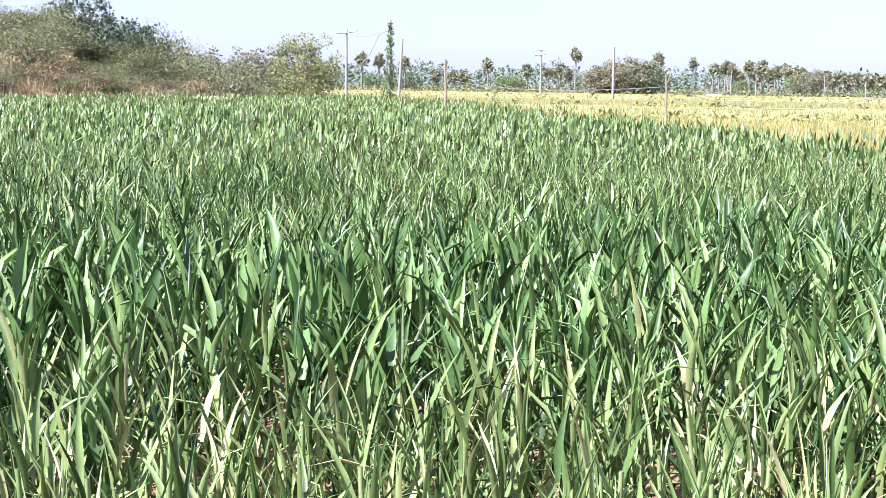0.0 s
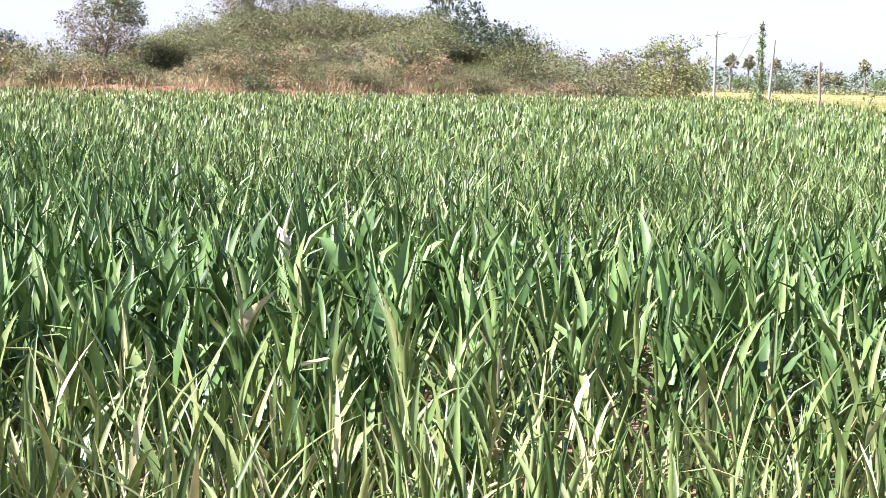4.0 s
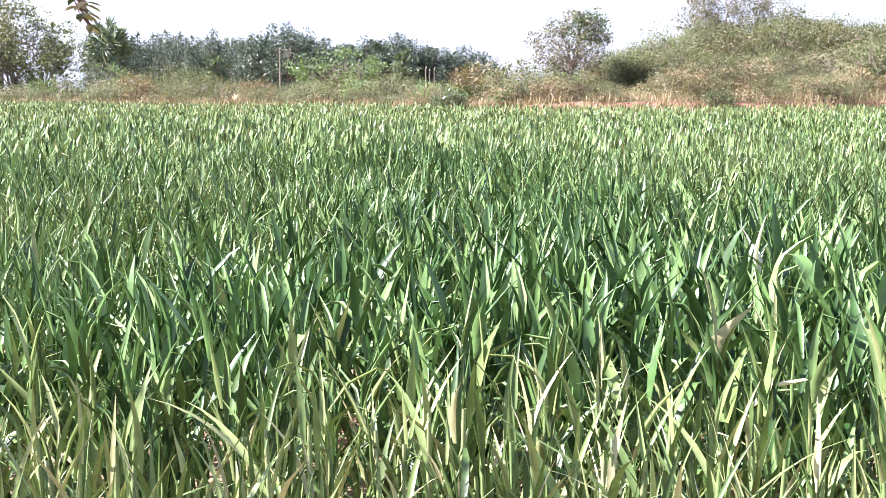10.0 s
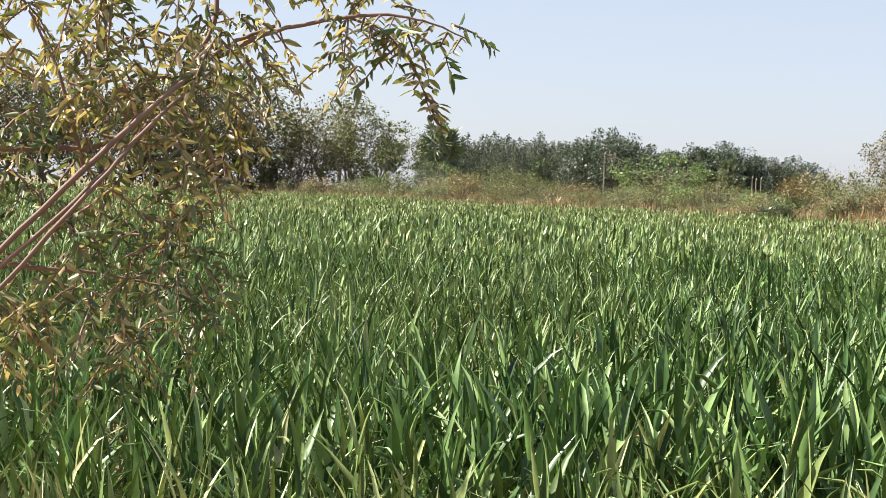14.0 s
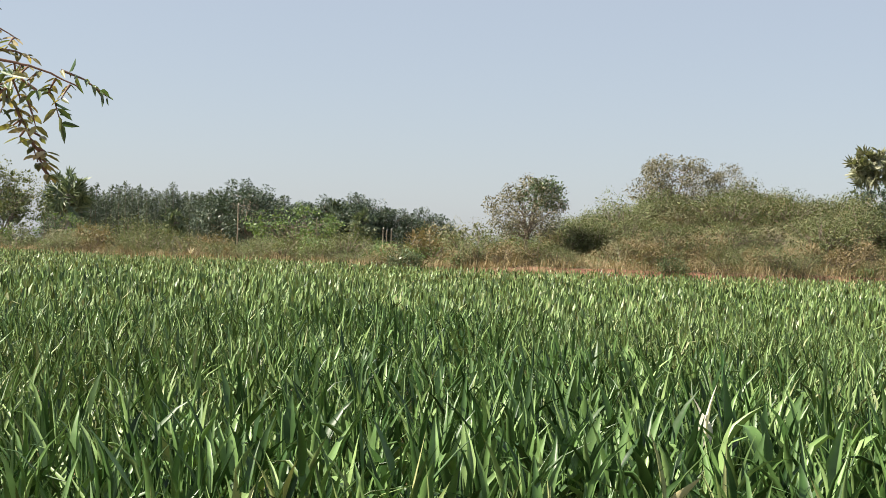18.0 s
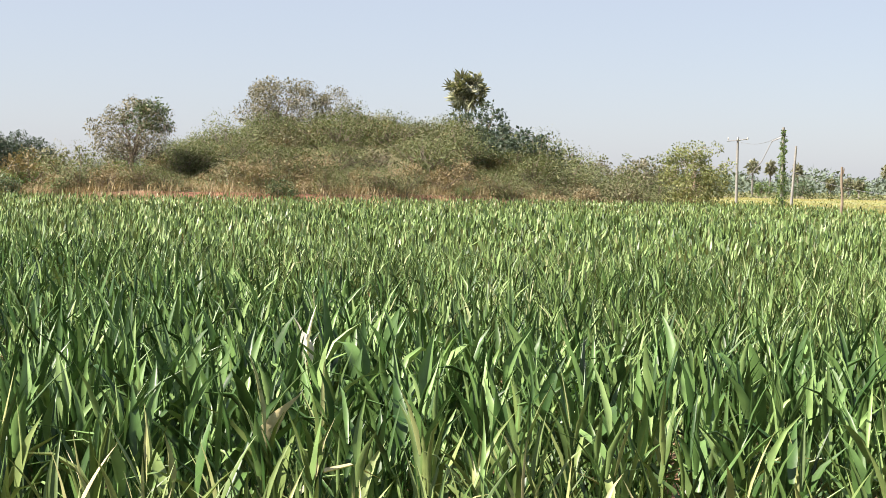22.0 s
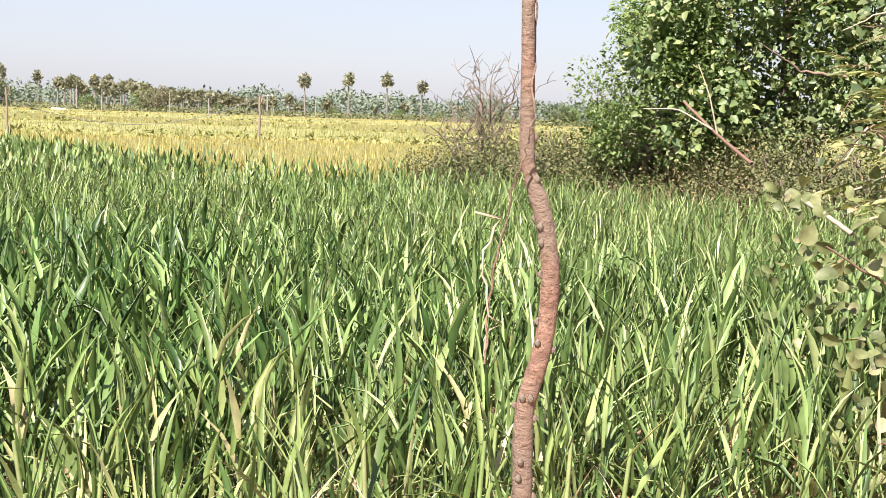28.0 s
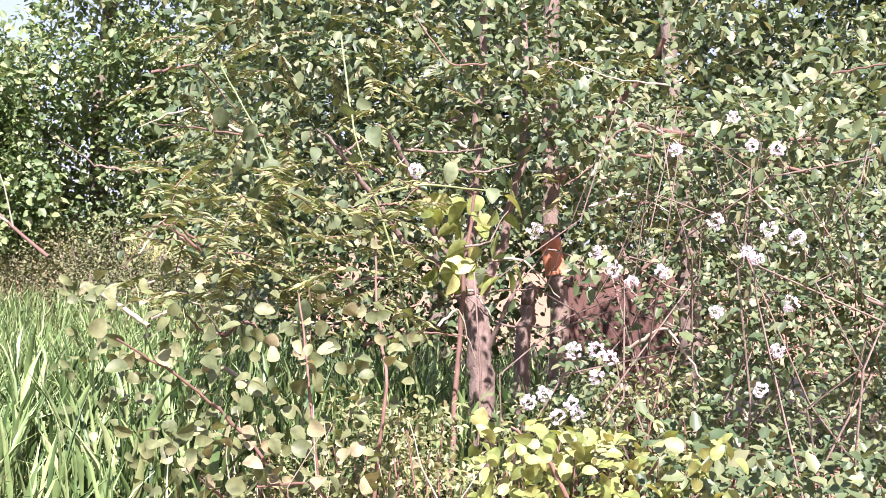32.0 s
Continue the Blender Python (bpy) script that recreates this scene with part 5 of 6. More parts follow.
def build_thicket():
    g = rng(91)
    # big-leaved tree behind the crop's corner
    e = thing("broadleaf_tree", "large dense tree with broad dark green leaves", "tree")
    limb(e, g, ((-41.5, -6, 18.0), (-41.2, 0, 18.0), (-41.0, 5, 18.0), (-41.5, 11, 18.0)), 0.16, 0.07, BARK, "trunk")
    for a in (-38, -44, -46):
        limb(e, g, ((-41.3, -2, 18.0), (a * 0.6 - 41.3 * 0.4, 2, 17.8), (a, 7, 17.6)), 0.07, 0.02, BARK)
    bag = Bag()
    n = 620
    c = sheet_points(g, n * 3, -50, -33.2, -0.6, 15, 16.3, 19.4)
    az, d = polar(c[:, 0], c[:, 1])
    el = np.degrees(np.arctan2(c[:, 2] - 1.6, d))
    lim = np.interp(el, [-1.5, 0.5, 2.5, 4.8, 5.5, 6.2, 7.5, 9.5, 15], [-36.6, -35.6, -34.9, -34.7, -35.2, -36.2, -37.4, -38.7, -40.2])
    hole = (np.hypot((az + 40.0) * 1.0, (el - 0.8) * 1.6) < 1.5) & (g.random(len(c)) < 0.45)
    c = c[(az < lim) & ~hole][:n]
    size = g.uniform(0.6, 1.35, len(c)).repeat(76)
    foliage(bag, g, c, g.uniform(0.2, 0.46, len(c)), 76, 0.09 * size, 0.06 * size, 0.9, 0.9, sunward=1.0)
    part("crown", bag.mesh("crown", BROADTREE), e)
    # small-leaved neighbour on its outer side
    t = make_tree("thicket_tree", "smaller tree with fine light green leaves", 92, 2.1, 3.3, 0.9, SCRUB_GREEN, 0.05, 120, 170, radius=0.06)
    stand(t, -36.6, 17.6, 0.2, 0.94)
    # dense growth behind
    e = thing("dark_thicket", "dense dark thicket behind the trunks", "thicket")
    limb(e, g, ((-55, -7, 10.5), (-55.5, 0, 10.5), (-56, 8, 10.5)), 0.1, 0.05, BARK, "trunk")
    limb(e, g, ((-66, -8, 9.5), (-65.5, 0, 9.5), (-64, 10, 9.5)), 0.1, 0.05, BARK, "trunk")
    bag = Bag()
    c = sheet_points(g, 1050, -80, -46, -5.5, 17, 9.5, 12.5)
    az, d = polar(c[:, 0], c[:, 1])
    el = np.degrees(np.arctan2(c[:, 2] - 1.6, d))
    hole = (el < -1.0) & (az > -65) & (az < -58.5)
    c = c[~hole]
    size = g.uniform(0.45, 1.3, len(c)).repeat(58)
    foliage(bag, g, c, g.uniform(0.22, 0.5, len(c)), 58, 0.075 * size, 0.052 * size, 0.9, 0.7, sunward=1.8)
    part("foliage", bag.mesh("foliage", BIGLEAF), e)
    # added back layer closes sky gaps; its shade is a darker leaf colour
    bag = Bag()
    c = sheet_points(g, 520, -84, -47, 1.0, 17, 12.8, 15.5)
    foliage(bag, g, c, g.uniform(0.4, 0.8, len(c)), 30, np.full(len(c) * 30, 0.16), np.full(len(c) * 30, 0.11), 0.9, 0.4, sunward=0.4)
    part("foliage", bag.mesh("foliage", TREE_DARK), e, "back leaves, shade put in as a darker leaf colour")
    # mud wall, its shade put into the dark colour
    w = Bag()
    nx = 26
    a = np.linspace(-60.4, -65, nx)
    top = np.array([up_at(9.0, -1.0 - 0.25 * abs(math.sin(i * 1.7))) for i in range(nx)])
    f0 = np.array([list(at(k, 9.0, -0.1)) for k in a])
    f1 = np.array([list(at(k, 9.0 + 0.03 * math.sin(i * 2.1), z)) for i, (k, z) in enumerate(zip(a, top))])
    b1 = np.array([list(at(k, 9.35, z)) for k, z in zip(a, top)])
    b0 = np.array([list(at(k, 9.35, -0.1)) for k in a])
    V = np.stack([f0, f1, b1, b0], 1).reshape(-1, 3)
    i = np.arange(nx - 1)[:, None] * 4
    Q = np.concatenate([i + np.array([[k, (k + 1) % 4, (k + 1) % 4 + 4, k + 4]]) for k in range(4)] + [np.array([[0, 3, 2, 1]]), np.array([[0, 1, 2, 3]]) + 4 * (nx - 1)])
    tagged(new("mud_wall", Bag().add(V, Q).mesh("mud_wall", MUD_SHADED)), "low weathered red-brown mud wall, shade put into its dark colour", "wall", kind="structure")

    # tree with bare lower trunks
    e = thing("thicket_tree", "many-stemmed tree with grey-brown trunks and feathery leaves", "tree")
    D = 6.2
    limb(e, g, ((-57.5, -14.8, D), (-57.45, -9, D), (-57.3, -6, D), (-56.9, -3, D), (-56.3, -1.4, D)), 0.07, 0.052, BARK_PALE, "trunk")
    for pts, r in ((((-56.4, -1.6, D), (-56.5, 1.0, D), (-56.6, 5, D + 0.1), (-56.5, 12, D + 0.1)), 0.034),
                   (((-56.3, -1.4, D), (-55.0, 0.2, D), (-54.2, 2.0, D - 0.1), (-52.8, 4.5, D - 0.2)), 0.022),
                   (((-56.9, -2.6, D), (-58.0, 0.5, D), (-58.5, 4, D), (-58.3, 10, D + 0.2)), 0.026),
                   (((-57.1, -4, D), (-55.6, -1.3, D - 0.1), (-53.8, -0.3, D - 0.2), (-52.2, 1.8, D - 0.3), (-50.4, 4.0, D - 0.4)), 0.02),
                   (((-57.2, -5, D), (-58.0, -3, D - 0.1), (-58.8, -1, D - 0.1)), 0.014)):
        limb(e, g, pts, r, r * 0.45, BARK_PALE)
    bag, tw = Bag(), Bag()
    for p in sheet_points(g, 230, -64, -43, 0.5, 13, 5.0, 6.6):
        if -61.5 < polar(p[0], p[1])[0] < -56 and g.random() < 0.65:
            continue            # the stems stand free here
        pinnate(bag, tw, g, p, g.normal(0, 1, 3) * np.array([1, 1, 0.35]) + np.array([0, 0, -0.1]), 9, 0.044)
    for p in sheet_points(g, 130, -54, -44, -3, 2.5, 4.6, 5.4):
        pinnate(bag, tw, g, p, g.normal(0, 1, 3) * np.array([1, 1, 0.35]) + np.array([0, 0, 0.1]), 9, 0.05)
    tagged(part("twigwork", tw.mesh("twigwork", TWIG, True), e), kind="stuff")
    part("foliage", bag.mesh("foliage", PINNATE), e, "yellow-green feathery leaves")
    bag = Bag()
    c = sheet_points(g, 250, -75, -44, 0.0, 14, 6.2, 8.0)
    foliage(bag, g, c, g.uniform(0.2, 0.36, len(c)), 34, np.full(len(c) * 34, 0.06), np.full(len(c) * 34, 0.036), 0.85, 0.4, sunward=0.8)
    c = sheet_points(g, 46, -61.5, -54.5, 3.2, 12, 5.5, 6.0)
    foliage(bag, g, c, g.uniform(0.1, 0.2, len(c)), 22, np.full(len(c) * 22, 0.055), np.full(len(c) * 22, 0.034), 0.85, 0.6, sunward=0.8)
    part("crown", bag.mesh("crown", BIGLEAF), e)

    # second stem with the painted mark
    e = thing("painted_tree", "slender tree trunk with a faded orange paint mark", "tree")
    D = 6.6
    Q = limb(e, g, ((-59.1, -14, D), (-59.0, -7.5, D), (-58.9, -3, D), (-59.2, -1.8, D)), 0.042, 0.036, BARK_PALE, "trunk", 0.03)
    Q = limb(e, g, ((-60.5, -14, D), (-60.4, -6, D), (-60.3, -2.2, D), (-59.8, -0.2, D), (-59.7, 2, D), (-59.5, 7, D), (-59.2, 13, D)), 0.05, 0.038, BARK_PALE, "trunk", 0.01)
    limb(e, g, ((-60.1, -1.25, D), (-59.95, -0.7, D), (-59.83, -0.1, D), (-59.8, 0.2, D)), 0.053, 0.05, OCHRE, "paint_mark", 0.0, "faded orange paint band")
    for pts, r in ((((-59.7, 2.2, D), (-61.2, 4.2, D), (-62.6, 6.2, D - 0.2), (-64, 8.5, D - 0.3)), 0.02),
                   (((-59.6, 5, D), (-62, 5.2, D - 0.3), (-65, 4.7, D - 0.6), (-69, 4.6, D - 0.8), (-72, 4.6, D - 1)), 0.018),
                   (((-62, 5.1, D - 0.3), (-66, 4.1, D - 0.7), (-70, 3.3, D - 0.9)), 0.014),
                   (((-60.2, -1.6, D), (-62, -1.8, D - 0.2), (-63.4, -1.0, D - 0.3), (-65.0, 0.5, D - 0.3)), 0.013)):
        limb(e, g, pts, r, r * 0.5, TWIG)

    # bare twigs through the tangle
    e = thing("dry_tangle", "tangle of thin bare reddish twigs in the thicket", "twigs")
    for i in range(60):
        a, el, dd = g.uniform(-74, -43), g.uniform(-5, 8), g.uniform(5.0, 6.0)
        k = g.uniform(1.5, 4.5) * (1 if g.random() < 0.5 else -1)
        limb(e, g, ((a, el, dd), (a + 0.5 * k, el + g.uniform(-0.3, 1.2), dd + g.normal(0, 0.1)), (a + k, el + g.uniform(-1.5, 2.2), dd + g.normal(0, 0.2))), g.uniform(0.004, 0.009), 0.002, (TWIG, DRYSTICK, BARK_PALE)[i % 3], "twig", 0.06)
    # creeper with large heart-shaped leaves
    e = thing("climbing_creeper", "creeper with large grey-green heart-shaped leaves", "creeper")
    for pts in (((-50, -8, 5.3), (-49.5, -2, 5.2), (-48.2, 3, 5.1), (-46.0, 6.5, 5.2)), ((-55, -8, 5.2), (-53.5, -1, 5.1), (-51.5, 4, 5.0), (-50.8, 8, 5.1)), ((-52, 1.5, 5.1), (-54.5, 2.2, 5.0), (-57.5, 2.0, 5.2))):
        limb(e, g, pts, 0.005, 0.003, STALK, "stem", 0.03)
    spots = np.concatenate([sheet_points(g, 13, -52.5, -46.0, 0.0, 5.5, 4.8, 5.2), sheet_points(g, 8, -58, -50, -1.5, 4.5, 4.8, 5.1), sheet_points(g, 10, -51, -44, -5, 0, 4.6, 5.0)])
    for i in range(len(spots)):
        sz = g.uniform(0.04, 0.085)
        part("leaf", Bag().add(*round_leaves(spots[i:i + 1], np.array([[g.normal(0, 0.6), g.normal(0, 0.6), -0.9]]), g.normal(0, 0.45, (1, 3)) + np.array([[-0.6, -0.5, 0.4]]), np.array([sz]), np.array([sz * 0.75]), 0.4, 0.3)).mesh("leaf", HEARTLEAF, True), e)

    # bright leaf cluster
    e = thing("leaf_shoot", "bright yellow-green round-leaved shoot by the trunks", "shrub")
    limb(e, g, ((-56.0, -15.5, 5.3), (-56.2, -6, 5.4), (-56.3, -1, 5.4), (-56.6, 2, 5.4)), 0.014, 0.006, TWIG, "stem")
    for k, p in enumerate(sheet_points(g, 44, -58.3, -54.6, -1.6, 2.4, 5.2, 5.5)):
        w = unit(np.array([g.normal(0, 1), g.normal(0, 1), -0.7]))
        part("leaf", Bag().add(*round_leaves(p[None], w[None], np.array([[g.normal(0.4, 0.5), g.normal(-0.4, 0.5), 0.6]]), np.array([g.uniform(0.075, 0.11)]), np.array([g.uniform(0.055, 0.075)]), 0.4, 0.35)).mesh("leaf", YELLOWLEAF, True), e)

    # round-leaved sprawling shrub in front of the crop
    e = thing("roundleaf_shrub", "sprawling shrub with round grey-green leaves", "shrub")
    D = 4.3
    sticks = (((-52.0, -19, D), (-50.5, -12, D), (-48.0, -8.5, D), (-45.3, -6.2, D - 0.1), (-42.5, -4.6, D - 0.2)), ((-51.5, -19, D), (-51, -12, D), (-50.2, -6, D), (-49.6, -2.5, D + 0.1)), ((-53, -19, D), (-53.0, -11, D), (-53.4, -6, D), (-52.8, -2.8, D + 0.1), (-52.6, 0, D + 0.2)), ((-51, -18, D), (-48.5, -12, D), (-46, -10, D - 0.2)), ((-52.5, -18, D), (-51.8, -11.5, D - 0.1), (-50.6, -10.0, D - 0.2), (-48.3, -10.3, D - 0.3)), ((-50, -18, D), (-48, -13, D - 0.2), (-45, -12, D - 0.3)))
    ends = []
    for s in sticks:
        ends.append(limb(e, g, s, 0.008, 0.003, TWIG, "stem"))
    pool = np.concatenate(ends)
    pool = pool[pool[:, 2] > 0.25]
    spots = np.concatenate([pool[g.integers(0, len(pool), 260)] + g.normal(0, 0.09, (260, 3)), sheet_points(g, 190, -54, -43.5, -12.5, -3.0, 3.9, 4.6), sheet_points(g, 70, -46, -41.2, -7.5, -1.5, 4.4, 5.2), sheet_points(g, 190, -46.5, -40.0, -9.0, -1.8, 4.6, 5.6), sheet_points(g, 120, -54, -46.0, -10.0, -2.0, 4.6, 5.4), sheet_points(g, 130, -47.5, -42.5, -16.0, -8.0, 3.9, 4.6)])
    spots[:, 2] = np.maximum(spots[:, 2], 0.1)
    k = len(spots)
    w = g.normal(0, 1, (k, 3)) * np.array([1, 1, 0.5]) + np.array([0, 0, -0.2])
    near = Bag()
    big = g.random(k) < 0.5
    for i in np.nonzero(big)[0][:200]:
        part("leaf", Bag().add(*round_leaves(spots[i:i + 1], w[i:i + 1], g.normal(0, 0.6, (1, 3)) + np.array([[-0.55, -0.35, 0.6]]), np.array([g.uniform(0.045, 0.068)]), np.array([g.uniform(0.04, 0.056)]), 0.38, 0.3)).mesh("leaf", ROUNDLEAF, True), e)
    rest = spots[~big]
    near.add(*round_leaves(rest, w[~big], g.normal(0, 0.6, (len(rest), 3)) + np.array([-0.55, -0.35, 0.6]), g.uniform(0.03, 0.06, len(rest)), g.uniform(0.026, 0.045, len(rest)), 0.38, 0.3))
    tagged(part("leafage", near.mesh("leafage", ROUNDLEAF), e), kind="stuff")
    # bleached sticks lying across
    e2 = thing("fallen_branch", "bleached dry branch leaning through the shrubs", "branch")
    limb(e2, g, ((-36.8, 0.9, 6.2), (-38.2, -0.4, 6.0), (-39.6, -1.5, 5.8)), 0.006, 0.008, TWIG, "branch", 0.01)
    limb(e2, g, ((-41.3, -2.6, 5.8), (-42.4, -3.3, 5.7), (-43.6, -4.1, 5.6)), 0.009, 0.01, DRYSTICK, "branch", 0.01)
    limb(e2, g, ((-46.6, -5.6, 5.4), (-47.4, -6.1, 5.35), (-48.3, -6.6, 5.3)), 0.009, 0.01, DRYSTICK, "branch", 0.01)
    limb(e2, g, ((-38.2, -0.4, 6.0), (-37.8, 1.2, 6.0), (-37.3, 2.4, 6.0)), 0.004, 0.002, DRYSTICK, "twig", 0.01)
    limb(e2, g, ((-38.0, -0.2, 6.0), (-36.6, 0.6, 6.1), (-35.2, 0.55, 6.2)), 0.004, 0.002, DRYSTICK, "twig", 0.01)

    # yellow-green low shrub
    e = thing("yellow_shrub", "low shrub with bright yellow-green round leaves", "shrub")
    D = 4.4
    for s in (((-62, -19, D), (-62, -12, D), (-60, -8.5, D), (-58.5, -7.5, D)), ((-62, -19, D), (-63, -11, D), (-64.5, -8.5, D)), ((-62, -19, D), (-65, -12, D), (-68, -9.5, D)), ((-61, -19, D), (-59, -12.5, D), (-56.5, -10.5, D))):
        limb(e, g, s, 0.012, 0.004, TWIG, "stem")
    sp = sheet_points(g, 520, -67.5, -57.0, -13.5, -7.4, 4.0, 4.8)
    for i in range(150):
        part("leaf", Bag().add(*round_leaves(sp[i:i + 1], g.normal(0, 1, (1, 3)) + np.array([[0, 0, -0.2]]), g.normal(0, 0.5, (1, 3)) + np.array([[-0.3, 0.0, 0.8]]), np.array([g.uniform(0.045, 0.07)]), np.array([g.uniform(0.04, 0.058)]), 0.38, 0.3)).mesh("leaf", YELLOWLEAF, True), e)
    sm = sp[150:]
    part("leafage", Bag().add(*round_leaves(sm, g.normal(0, 1, sm.shape), g.normal(0, 0.5, sm.shape) + np.array([-0.3, 0, 0.8]), g.uniform(0.035, 0.06, len(sm)), g.uniform(0.03, 0.045, len(sm)), 0.38, 0.3)).mesh("leafage", YELLOWLEAF), e)["kind"] = "stuff"

    # fine brownish-green shrub between them
    e = thing("fine_shrub", "fine-leaved olive-brown shrub before the trunks", "shrub")
    bag, st = Bag(), Bag()
    c = off_trunks(np.concatenate([sheet_points(g, 190, -58, -51.0, -15, -7.0, 4.2, 5.3), sheet_points(g, 50, -51.5, -46.5, -15, -8.0, 4.2, 5.3), sheet_points(g, 60, -66, -56, -9, -5, 4.6, 5.4)]))
    for p in c[::2]:
        st.add(*tube(bent(g, p * np.array([1, 1, 0]), p, 5, 0.08), np.linspace(0.006, 0.003, 5), 5))
    foliage(bag, g, c, g.uniform(0.07, 0.14, len(c)), 34, np.full(len(c) * 34, 0.026), np.full(len(c) * 34, 0.012), spread=0.8, sunward=0.7)
    part("branchwork", st.mesh("branchwork", TWIG, True), e)
    dry = Bag()
    for p in sheet_points(g, 44, -57, -46.5, -15, -8.5, 3.9, 4.6):
        q = p + np.array([g.normal(0, 0.12), g.normal(0, 0.12), g.uniform(0.05, 0.22)])
        dry.add(*tube(bent(g, p - np.array([0, 0, 0.25]), q, 5, 0.1), np.linspace(0.0032, 0.0015, 5), 4))
    tagged(part("dry_stemwork", dry.mesh("dry_stemwork", DRYSTICK, True), e, "bleached dry stems"), kind="stuff")
    part("foliage", bag.mesh("foliage", PINNATE), e)

    # flowering shrub
    e = thing("flowering_shrub", "tangled shrub with small pale pink flower heads", "shrub")
    st, bag = Bag(), Bag()
    D = 5.2
    for i in range(34):
        a = g.uniform(-74, -60)
        el = g.uniform(-2, 8)
        dd = g.uniform(4.7, 5.8)
        q0, q1 = at(a + g.normal(0, 3), dd, 0.0), at(a, dd, up_at(dd, el))
        st.add(*tube(bent(g, list(q0), list(q1), 9, 0.28), np.linspace(0.0055, 0.002, 9), 5))
    c = np.concatenate([sheet_points(g, 300, -76, -59.5, -9, 6, 4.8, 5.9), sheet_points(g, 70, -62, -57.6, -7, -1.5, 5.4, 6.0), sheet_points(g, 130, -76, -64, -14.5, -8, 4.2, 5.4)])
    c = c[~((np.degrees(np.arctan2(-c[:, 0], c[:, 1])) > -65) & (np.degrees(np.arctan2(c[:, 2] - 1.6, np.hypot(c[:, 0], c[:, 1]))) > -4.6) & (np.degrees(np.arctan2(c[:, 2] - 1.6, np.hypot(c[:, 0], c[:, 1]))) < -1.3) & (g.random(len(c)) < 0.65))]
    c = off_trunks(c)
    size = g.uniform(0.5, 1.3, len(c)).repeat(24)
    foliage(bag, g, c, g.uniform(0.08, 0.17, len(c)), 24, 0.046 * size, 0.027 * size, 0.9, 0.4, sunward=1.8)
    part("branchwork", st.mesh("branchwork", BARK_PALE, True), e)
    part("foliage", bag.mesh("foliage", BIGLEAF), e)
    heads = [(-59.1, 0.5), (-61.6, -0.3), (-62.4, -0.9), (-63.1, -1.4), (-64.3, -0.9), (-67.6, 0.0), (-68.0, -0.2), (-66.3, 1.2), (-68.4, 1.0), (-69.5, 0.7), (-61.8, -4.2), (-62.4, -4.5), (-60.9, -4.3), (-61.9, -5.3), (-59.8, -6.1), (-60.9, -6.4), (-61.2, -6.8), (-60.4, -7.0), (-59.2, -6.5), (-64.6, 4.0), (-67.6, 4.3), (-68.6, 4.2), (-69.0, -3.8), (-68.4, -5.4), (-66.5, -2.4), (-67.8, -9.9), (-69.8, -10.6), (-54.1, 2.7), (-66.8, 5.4), (-69.4, -1.9)]
    for i, (a, el) in enumerate(heads):
        dd = 4.5 + 0.2 * g.random()
        p = np.array(list(at(a, dd, up_at(dd, el))))
        n = 34
        o = ball(g, n, 0.2) * g.uniform(0.014, 0.022)
        part("flower", Bag().add(*ovals(p + o, o + np.array([0, 0, 0.004]), o + g.normal(0, 0.01, (n, 3)), np.full(n, 0.012), np.full(n, 0.017), 0.1, 0.1)).mesh("flower", FLOWER), e, "pale pink flower head")


build_thicket()


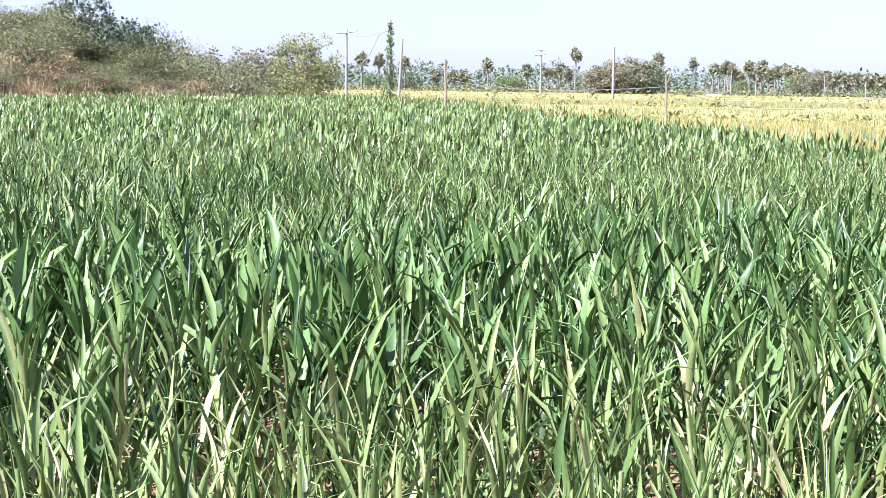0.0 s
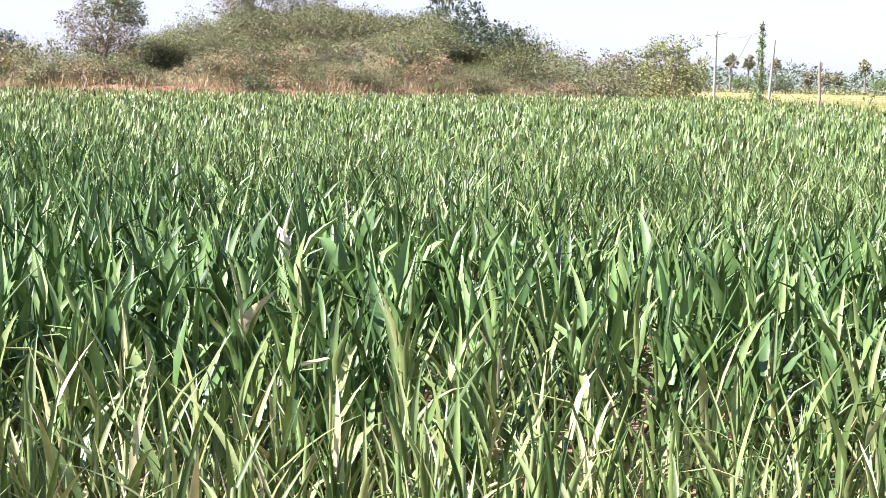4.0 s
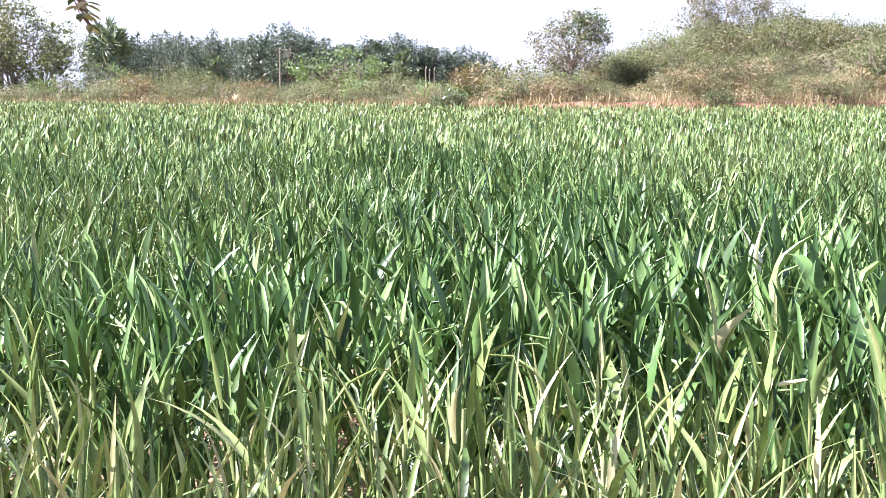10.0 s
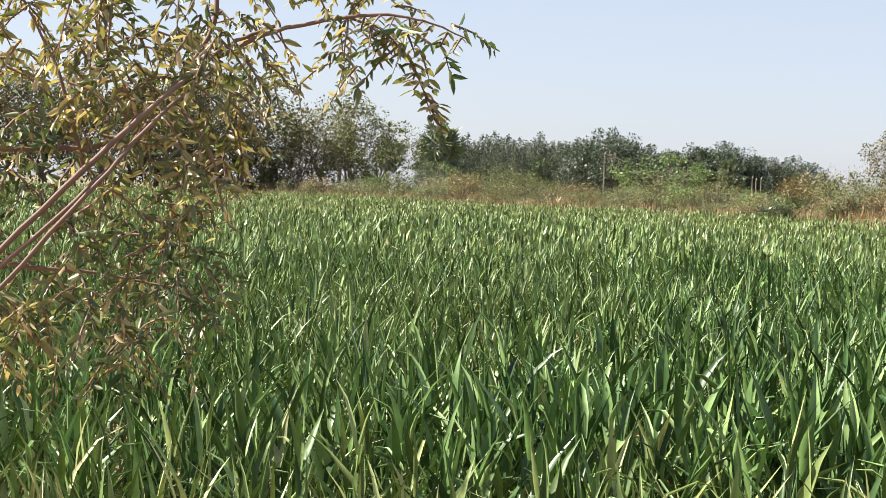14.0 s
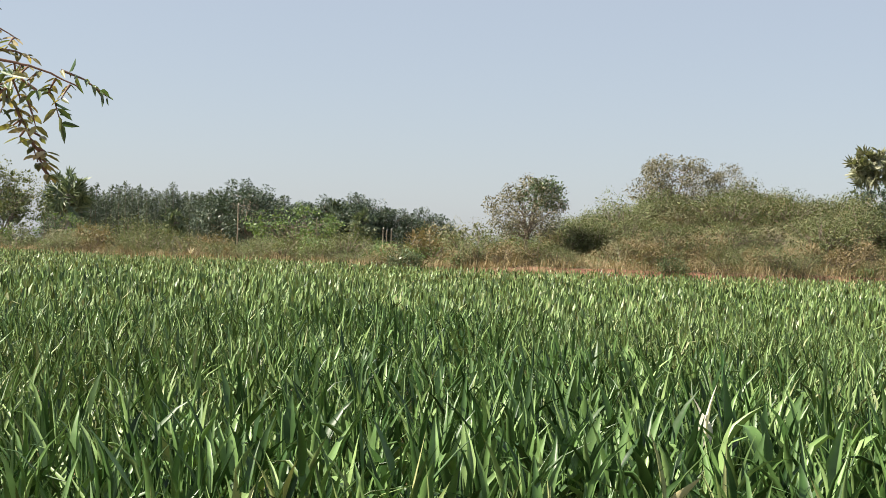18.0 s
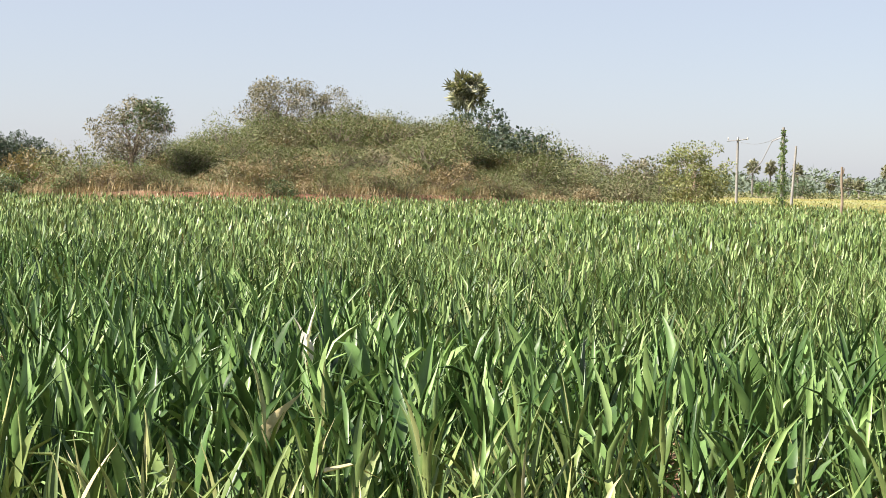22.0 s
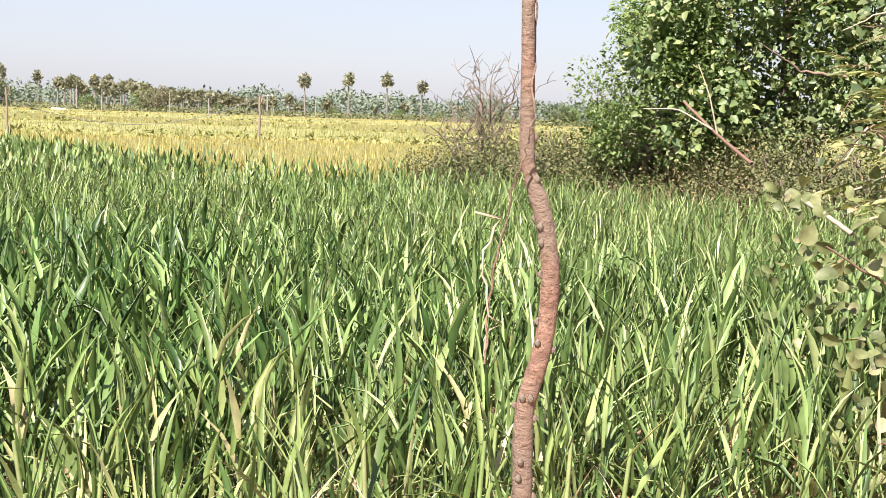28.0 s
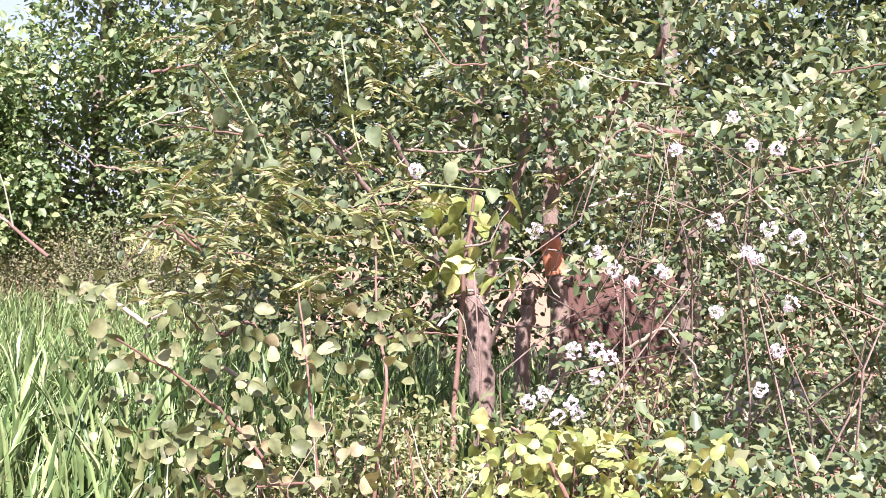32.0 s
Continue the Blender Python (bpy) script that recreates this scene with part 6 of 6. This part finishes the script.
# ---- the overhanging branch on the other side ----
def build_branch():
    g = rng(95)
    D = 3.1
    e = thing("overhanging_branch", "drooping branch with yellowing pointed leaflets", "branch")
    lines = [
        (((78, -17, D - 0.3), (71, -9.0, D - 0.35), (66.2, -4.3, D - 0.4), (62, 0.2, D - 0.4), (58.9, 3.3, D - 0.3), (56.5, 5.5, D), (54.8, 6.2, D)), 0.0068, 0.004),
        (((78, -18, D - 0.3), (71, -9.8, D - 0.35), (66.4, -5.0, D - 0.4), (61.8, -0.6, D - 0.42), (59.0, 2.6, D - 0.3), (57.2, 4.4, D)), 0.006, 0.0035),
        (((78, -19, D - 0.3), (70, -10, D - 0.4), (65.9, -5.6, D - 0.45), (62.9, -2.0, D - 0.45), (60.5, 0.8, D - 0.4), (59.4, 2.5, D - 0.2)), 0.0058, 0.0035),
        (((58.9, 3.3, D), (57.2, 5.8, D), (56.9, 8.9, D), (57.0, 11, D)), 0.006, 0.004),
        (((57.0, 4.9, D), (55.0, 6.0, D), (52.0, 6.7, D - 0.05), (50.2, 6.9, D - 0.05), (48.6, 6.6, D - 0.05), (47.1, 6.0, D - 0.05)), 0.0055, 0.0015),
        (((52.0, 6.7, D), (50.5, 6.3, D), (49.3, 5.0, D), (48.8, 3.9, D), (48.5, 3.0, D)), 0.003, 0.0012),
        (((68, 0.9, D), (64, 0.95, D), (61.7, 1.1, D), (60.6, 1.6, D)), 0.007, 0.005),
        (((65.5, -3.4, D), (63.5, -3.6, D), (61, -3.8, D), (57.6, -4.4, D - 0.05)), 0.006, 0.002),
        (((62, 0.2, D), (63.0, 4, D), (64.8, 7.4, D)), 0.005, 0.002),
        (((60.3, 1.9, D), (61.4, 5.2, D), (61.2, 8.5, D + 0.1)), 0.005, 0.002),
        (((58.9, 3.3, D), (57.8, 2.2, D - 0.1), (57.0, 0.8, D - 0.1), (56.6, -1.2, D - 0.1)), 0.005, 0.002),
        (((54.6, 6.0, D), (53.9, 4.2, D), (53.6, 2.6, D)), 0.002, 0.001),
        (((56.9, 8.4, D), (54.5, 8.9, D), (52.6, 8.6, D)), 0.004, 0.002),
        (((54.5, 8.9, D), (52.4, 9.0, D), (50.6, 8.3, D), (49.3, 7.6, D)), 0.0025, 0.0012),
    ]
    tips = []
    for pts, r0, r1 in lines:
        tips.append(limb(e, g, pts, r0, r1, TWIG, "twig", 0.02))
    bag, ribs = Bag(), Bag()

    def strew(n, az0, az1, el0, el1, leaf, drop=0.5, tilt=-0.3):
        for p in sheet_points(g, n, az0, az1, el0, el1, D - 0.25, D + 0.45):
            pinnate(bag, ribs, g, p, g.normal(0, 1, 3) * np.array([1, 1, 0.5]) + np.array([0, 0, tilt]), 7, leaf, drop, 1.0)

    strew(52, 55.0, 62.0, 3.2, 8.6, 0.036)
    strew(45, 60.5, 68.0, 3.6, 7.4, 0.036)
    strew(40, 61, 70.0, 7.0, 12, 0.036)
    strew(30, 60.5, 70.0, 0.2, 4.0, 0.036)
    strew(30, 56.2, 60.5, 0.8, 4.0, 0.036)
    strew(46, 56.5, 63.0, 0.0, 6.2, 0.034)
    strew(24, 57.5, 66, -5.8, -1.2, 0.04)
    strew(16, 60, 67, -7.2, -4.5, 0.04)
    strew(12, 57, 61, -2.4, 0.5, 0.038)
    strew(14, 50.0, 53.6, 7.2, 8.9, 0.03, 0.3, -0.1)
    strew(7, 50.8, 52.8, 4.9, 6.6, 0.032, 0.4, -0.6)
    for q in tips[13][2::2]:
        pinnate(bag, ribs, g, q, (g.normal(0, 1), g.normal(0, 1), -0.4), 3, 0.032, 0.2)
    for q in tips[4][12::2]:
        pinnate(bag, ribs, g, q, (g.normal(0, 0.5), g.normal(0, 0.5), -0.5), 3, 0.03, 0.2)
    for q in tips[4][12:22:3]:
        for k in range(2):
            pinnate(bag, ribs, g, q + g.normal(0, 0.02, 3), (g.normal(0, 0.6), g.normal(0, 0.6), -0.8), 4, 0.034, 0.3)
    for q in tips[5][4::2]:
        for k in range(2):
            pinnate(bag, ribs, g, q, (g.normal(0, 1), g.normal(0, 1), -0.5), 2, 0.036, 0.2)
    for q in tips[12][2::2]:
        pinnate(bag, ribs, g, q, (g.normal(0, 0.6), g.normal(0, 0.6), -0.8), 5, 0.036, 0.2)
    tagged(part("twigwork", ribs.mesh("twigwork", TWIG, True), e), kind="stuff")
    part("foliage", bag.mesh("foliage", NEEM), e)
    bag, ribs = Bag(), Bag()
    strew(44, 57.2, 68, -6.6, -1.0, 0.04)
    strew(46, 57.0, 67.5, -6.4, 0.4, 0.036)
    strew(34, 61, 69, -1.0, 3.0, 0.036)
    strew(26, 56.0, 62, 1.0, 7.5, 0.034)
    strew(6, 47.9, 50.4, 5.2, 7.0, 0.04, 0.4, -0.5)
    part("foliage", bag.mesh("foliage", BIGLEAF), e, "dark green older leaves")
    tagged(part("twigwork", ribs.mesh("twigwork", TWIG, True), e), kind="stuff")


build_branch()


# ---- dry grass along the far edge ----
def build_grass():
    g = rng(97)
    bag = Bag()
    n = 34000
    az = g.uniform(7, 62, n)
    d = field_edge(az) + 0.4 + g.random(n) ** 1.7 * 9
    px, py = -d * np.sin(np.radians(az)), d * np.cos(np.radians(az))
    patch = np.sin(az * 1.9 + 0.7) * np.sin(az * 0.73 + d * 0.4) > -0.55
    px, py, m = px[patch], py[patch], int(patch.sum())
    bag.add(*kites(np.stack([px, py, land(px, py)], 1), g.uniform(0, 6.28, m), g.uniform(0.25, 0.8, m), g.uniform(0.025, 0.05, m), g.uniform(0.05, 0.8, m)))
    tagged(new("dry_grass", bag.mesh("dry_grass", GRASS_DRY)), "dry straw-coloured grass along the crop's far edge", "grass", kind="stuff")


build_grass()
# withered leaf and tassel that stand out of the crop
e = thing("withered_plant", "pale withered maize top standing above the crop", "plant")
p0 = at(21.6, 6.1)
for i, (yw, le, ln_, wd, be_) in enumerate(((0.5, 0.05, 0.28, 0.085, 0.25), (3.6, 0.1, 0.25, 0.08, 0.6), (2.2, 0.25, 0.2, 0.07, 1.3))):
    part("leaf", Bag().add(*blades(np.array([[p0.x, p0.y, 0.8]]), np.array([yw]), np.array([ln_]), np.array([wd]), np.array([le]), np.array([be_]), 0.35, 8)).mesh("leaf", WITHERED, True), e)
part("leaf", Bag().add(*blades(np.array([[p0.x + 0.08, p0.y + 0.05, 0.74]]), np.array([2.9]), np.array([0.42]), np.array([0.085]), np.array([0.05]), np.array([0.12]), 0.3, 8)).mesh("leaf", CROP_DEEP, True), e, "broad deep green leaf")
part("stalk", Bag().add(*tube([(p0.x, p0.y, -0.02), (p0.x, p0.y, 0.8)], [0.012, 0.008], 6)).mesh("stalk", STALK, True), e)
e = thing("tasselled_plant", "single maize plant with a pale tassel above the crop", "plant")
p0 = at(43.07, 60)
part("stalk", Bag().add(*tube([(p0.x, p0.y, -0.02), (p0.x, p0.y, 1.35)], [0.014, 0.01], 6)).mesh("stalk", STALK, True), e)
g_ = rng(98)
part("tassel", Bag().add(*kites(np.tile(np.array([[p0.x, p0.y, 1.2]]), (18, 1)), g_.uniform(0, 6.28, 18), g_.uniform(0.25, 0.4, 18), np.full(18, 0.05), g_.uniform(0.1, 0.8, 18))).mesh("tassel", DRY_LEAF), e)

# models that no place asked for
for e in TEMPLATES:
    if e.name not in placed:
        for o in (*e.children_recursive, e):
            bpy.data.objects.remove(o)
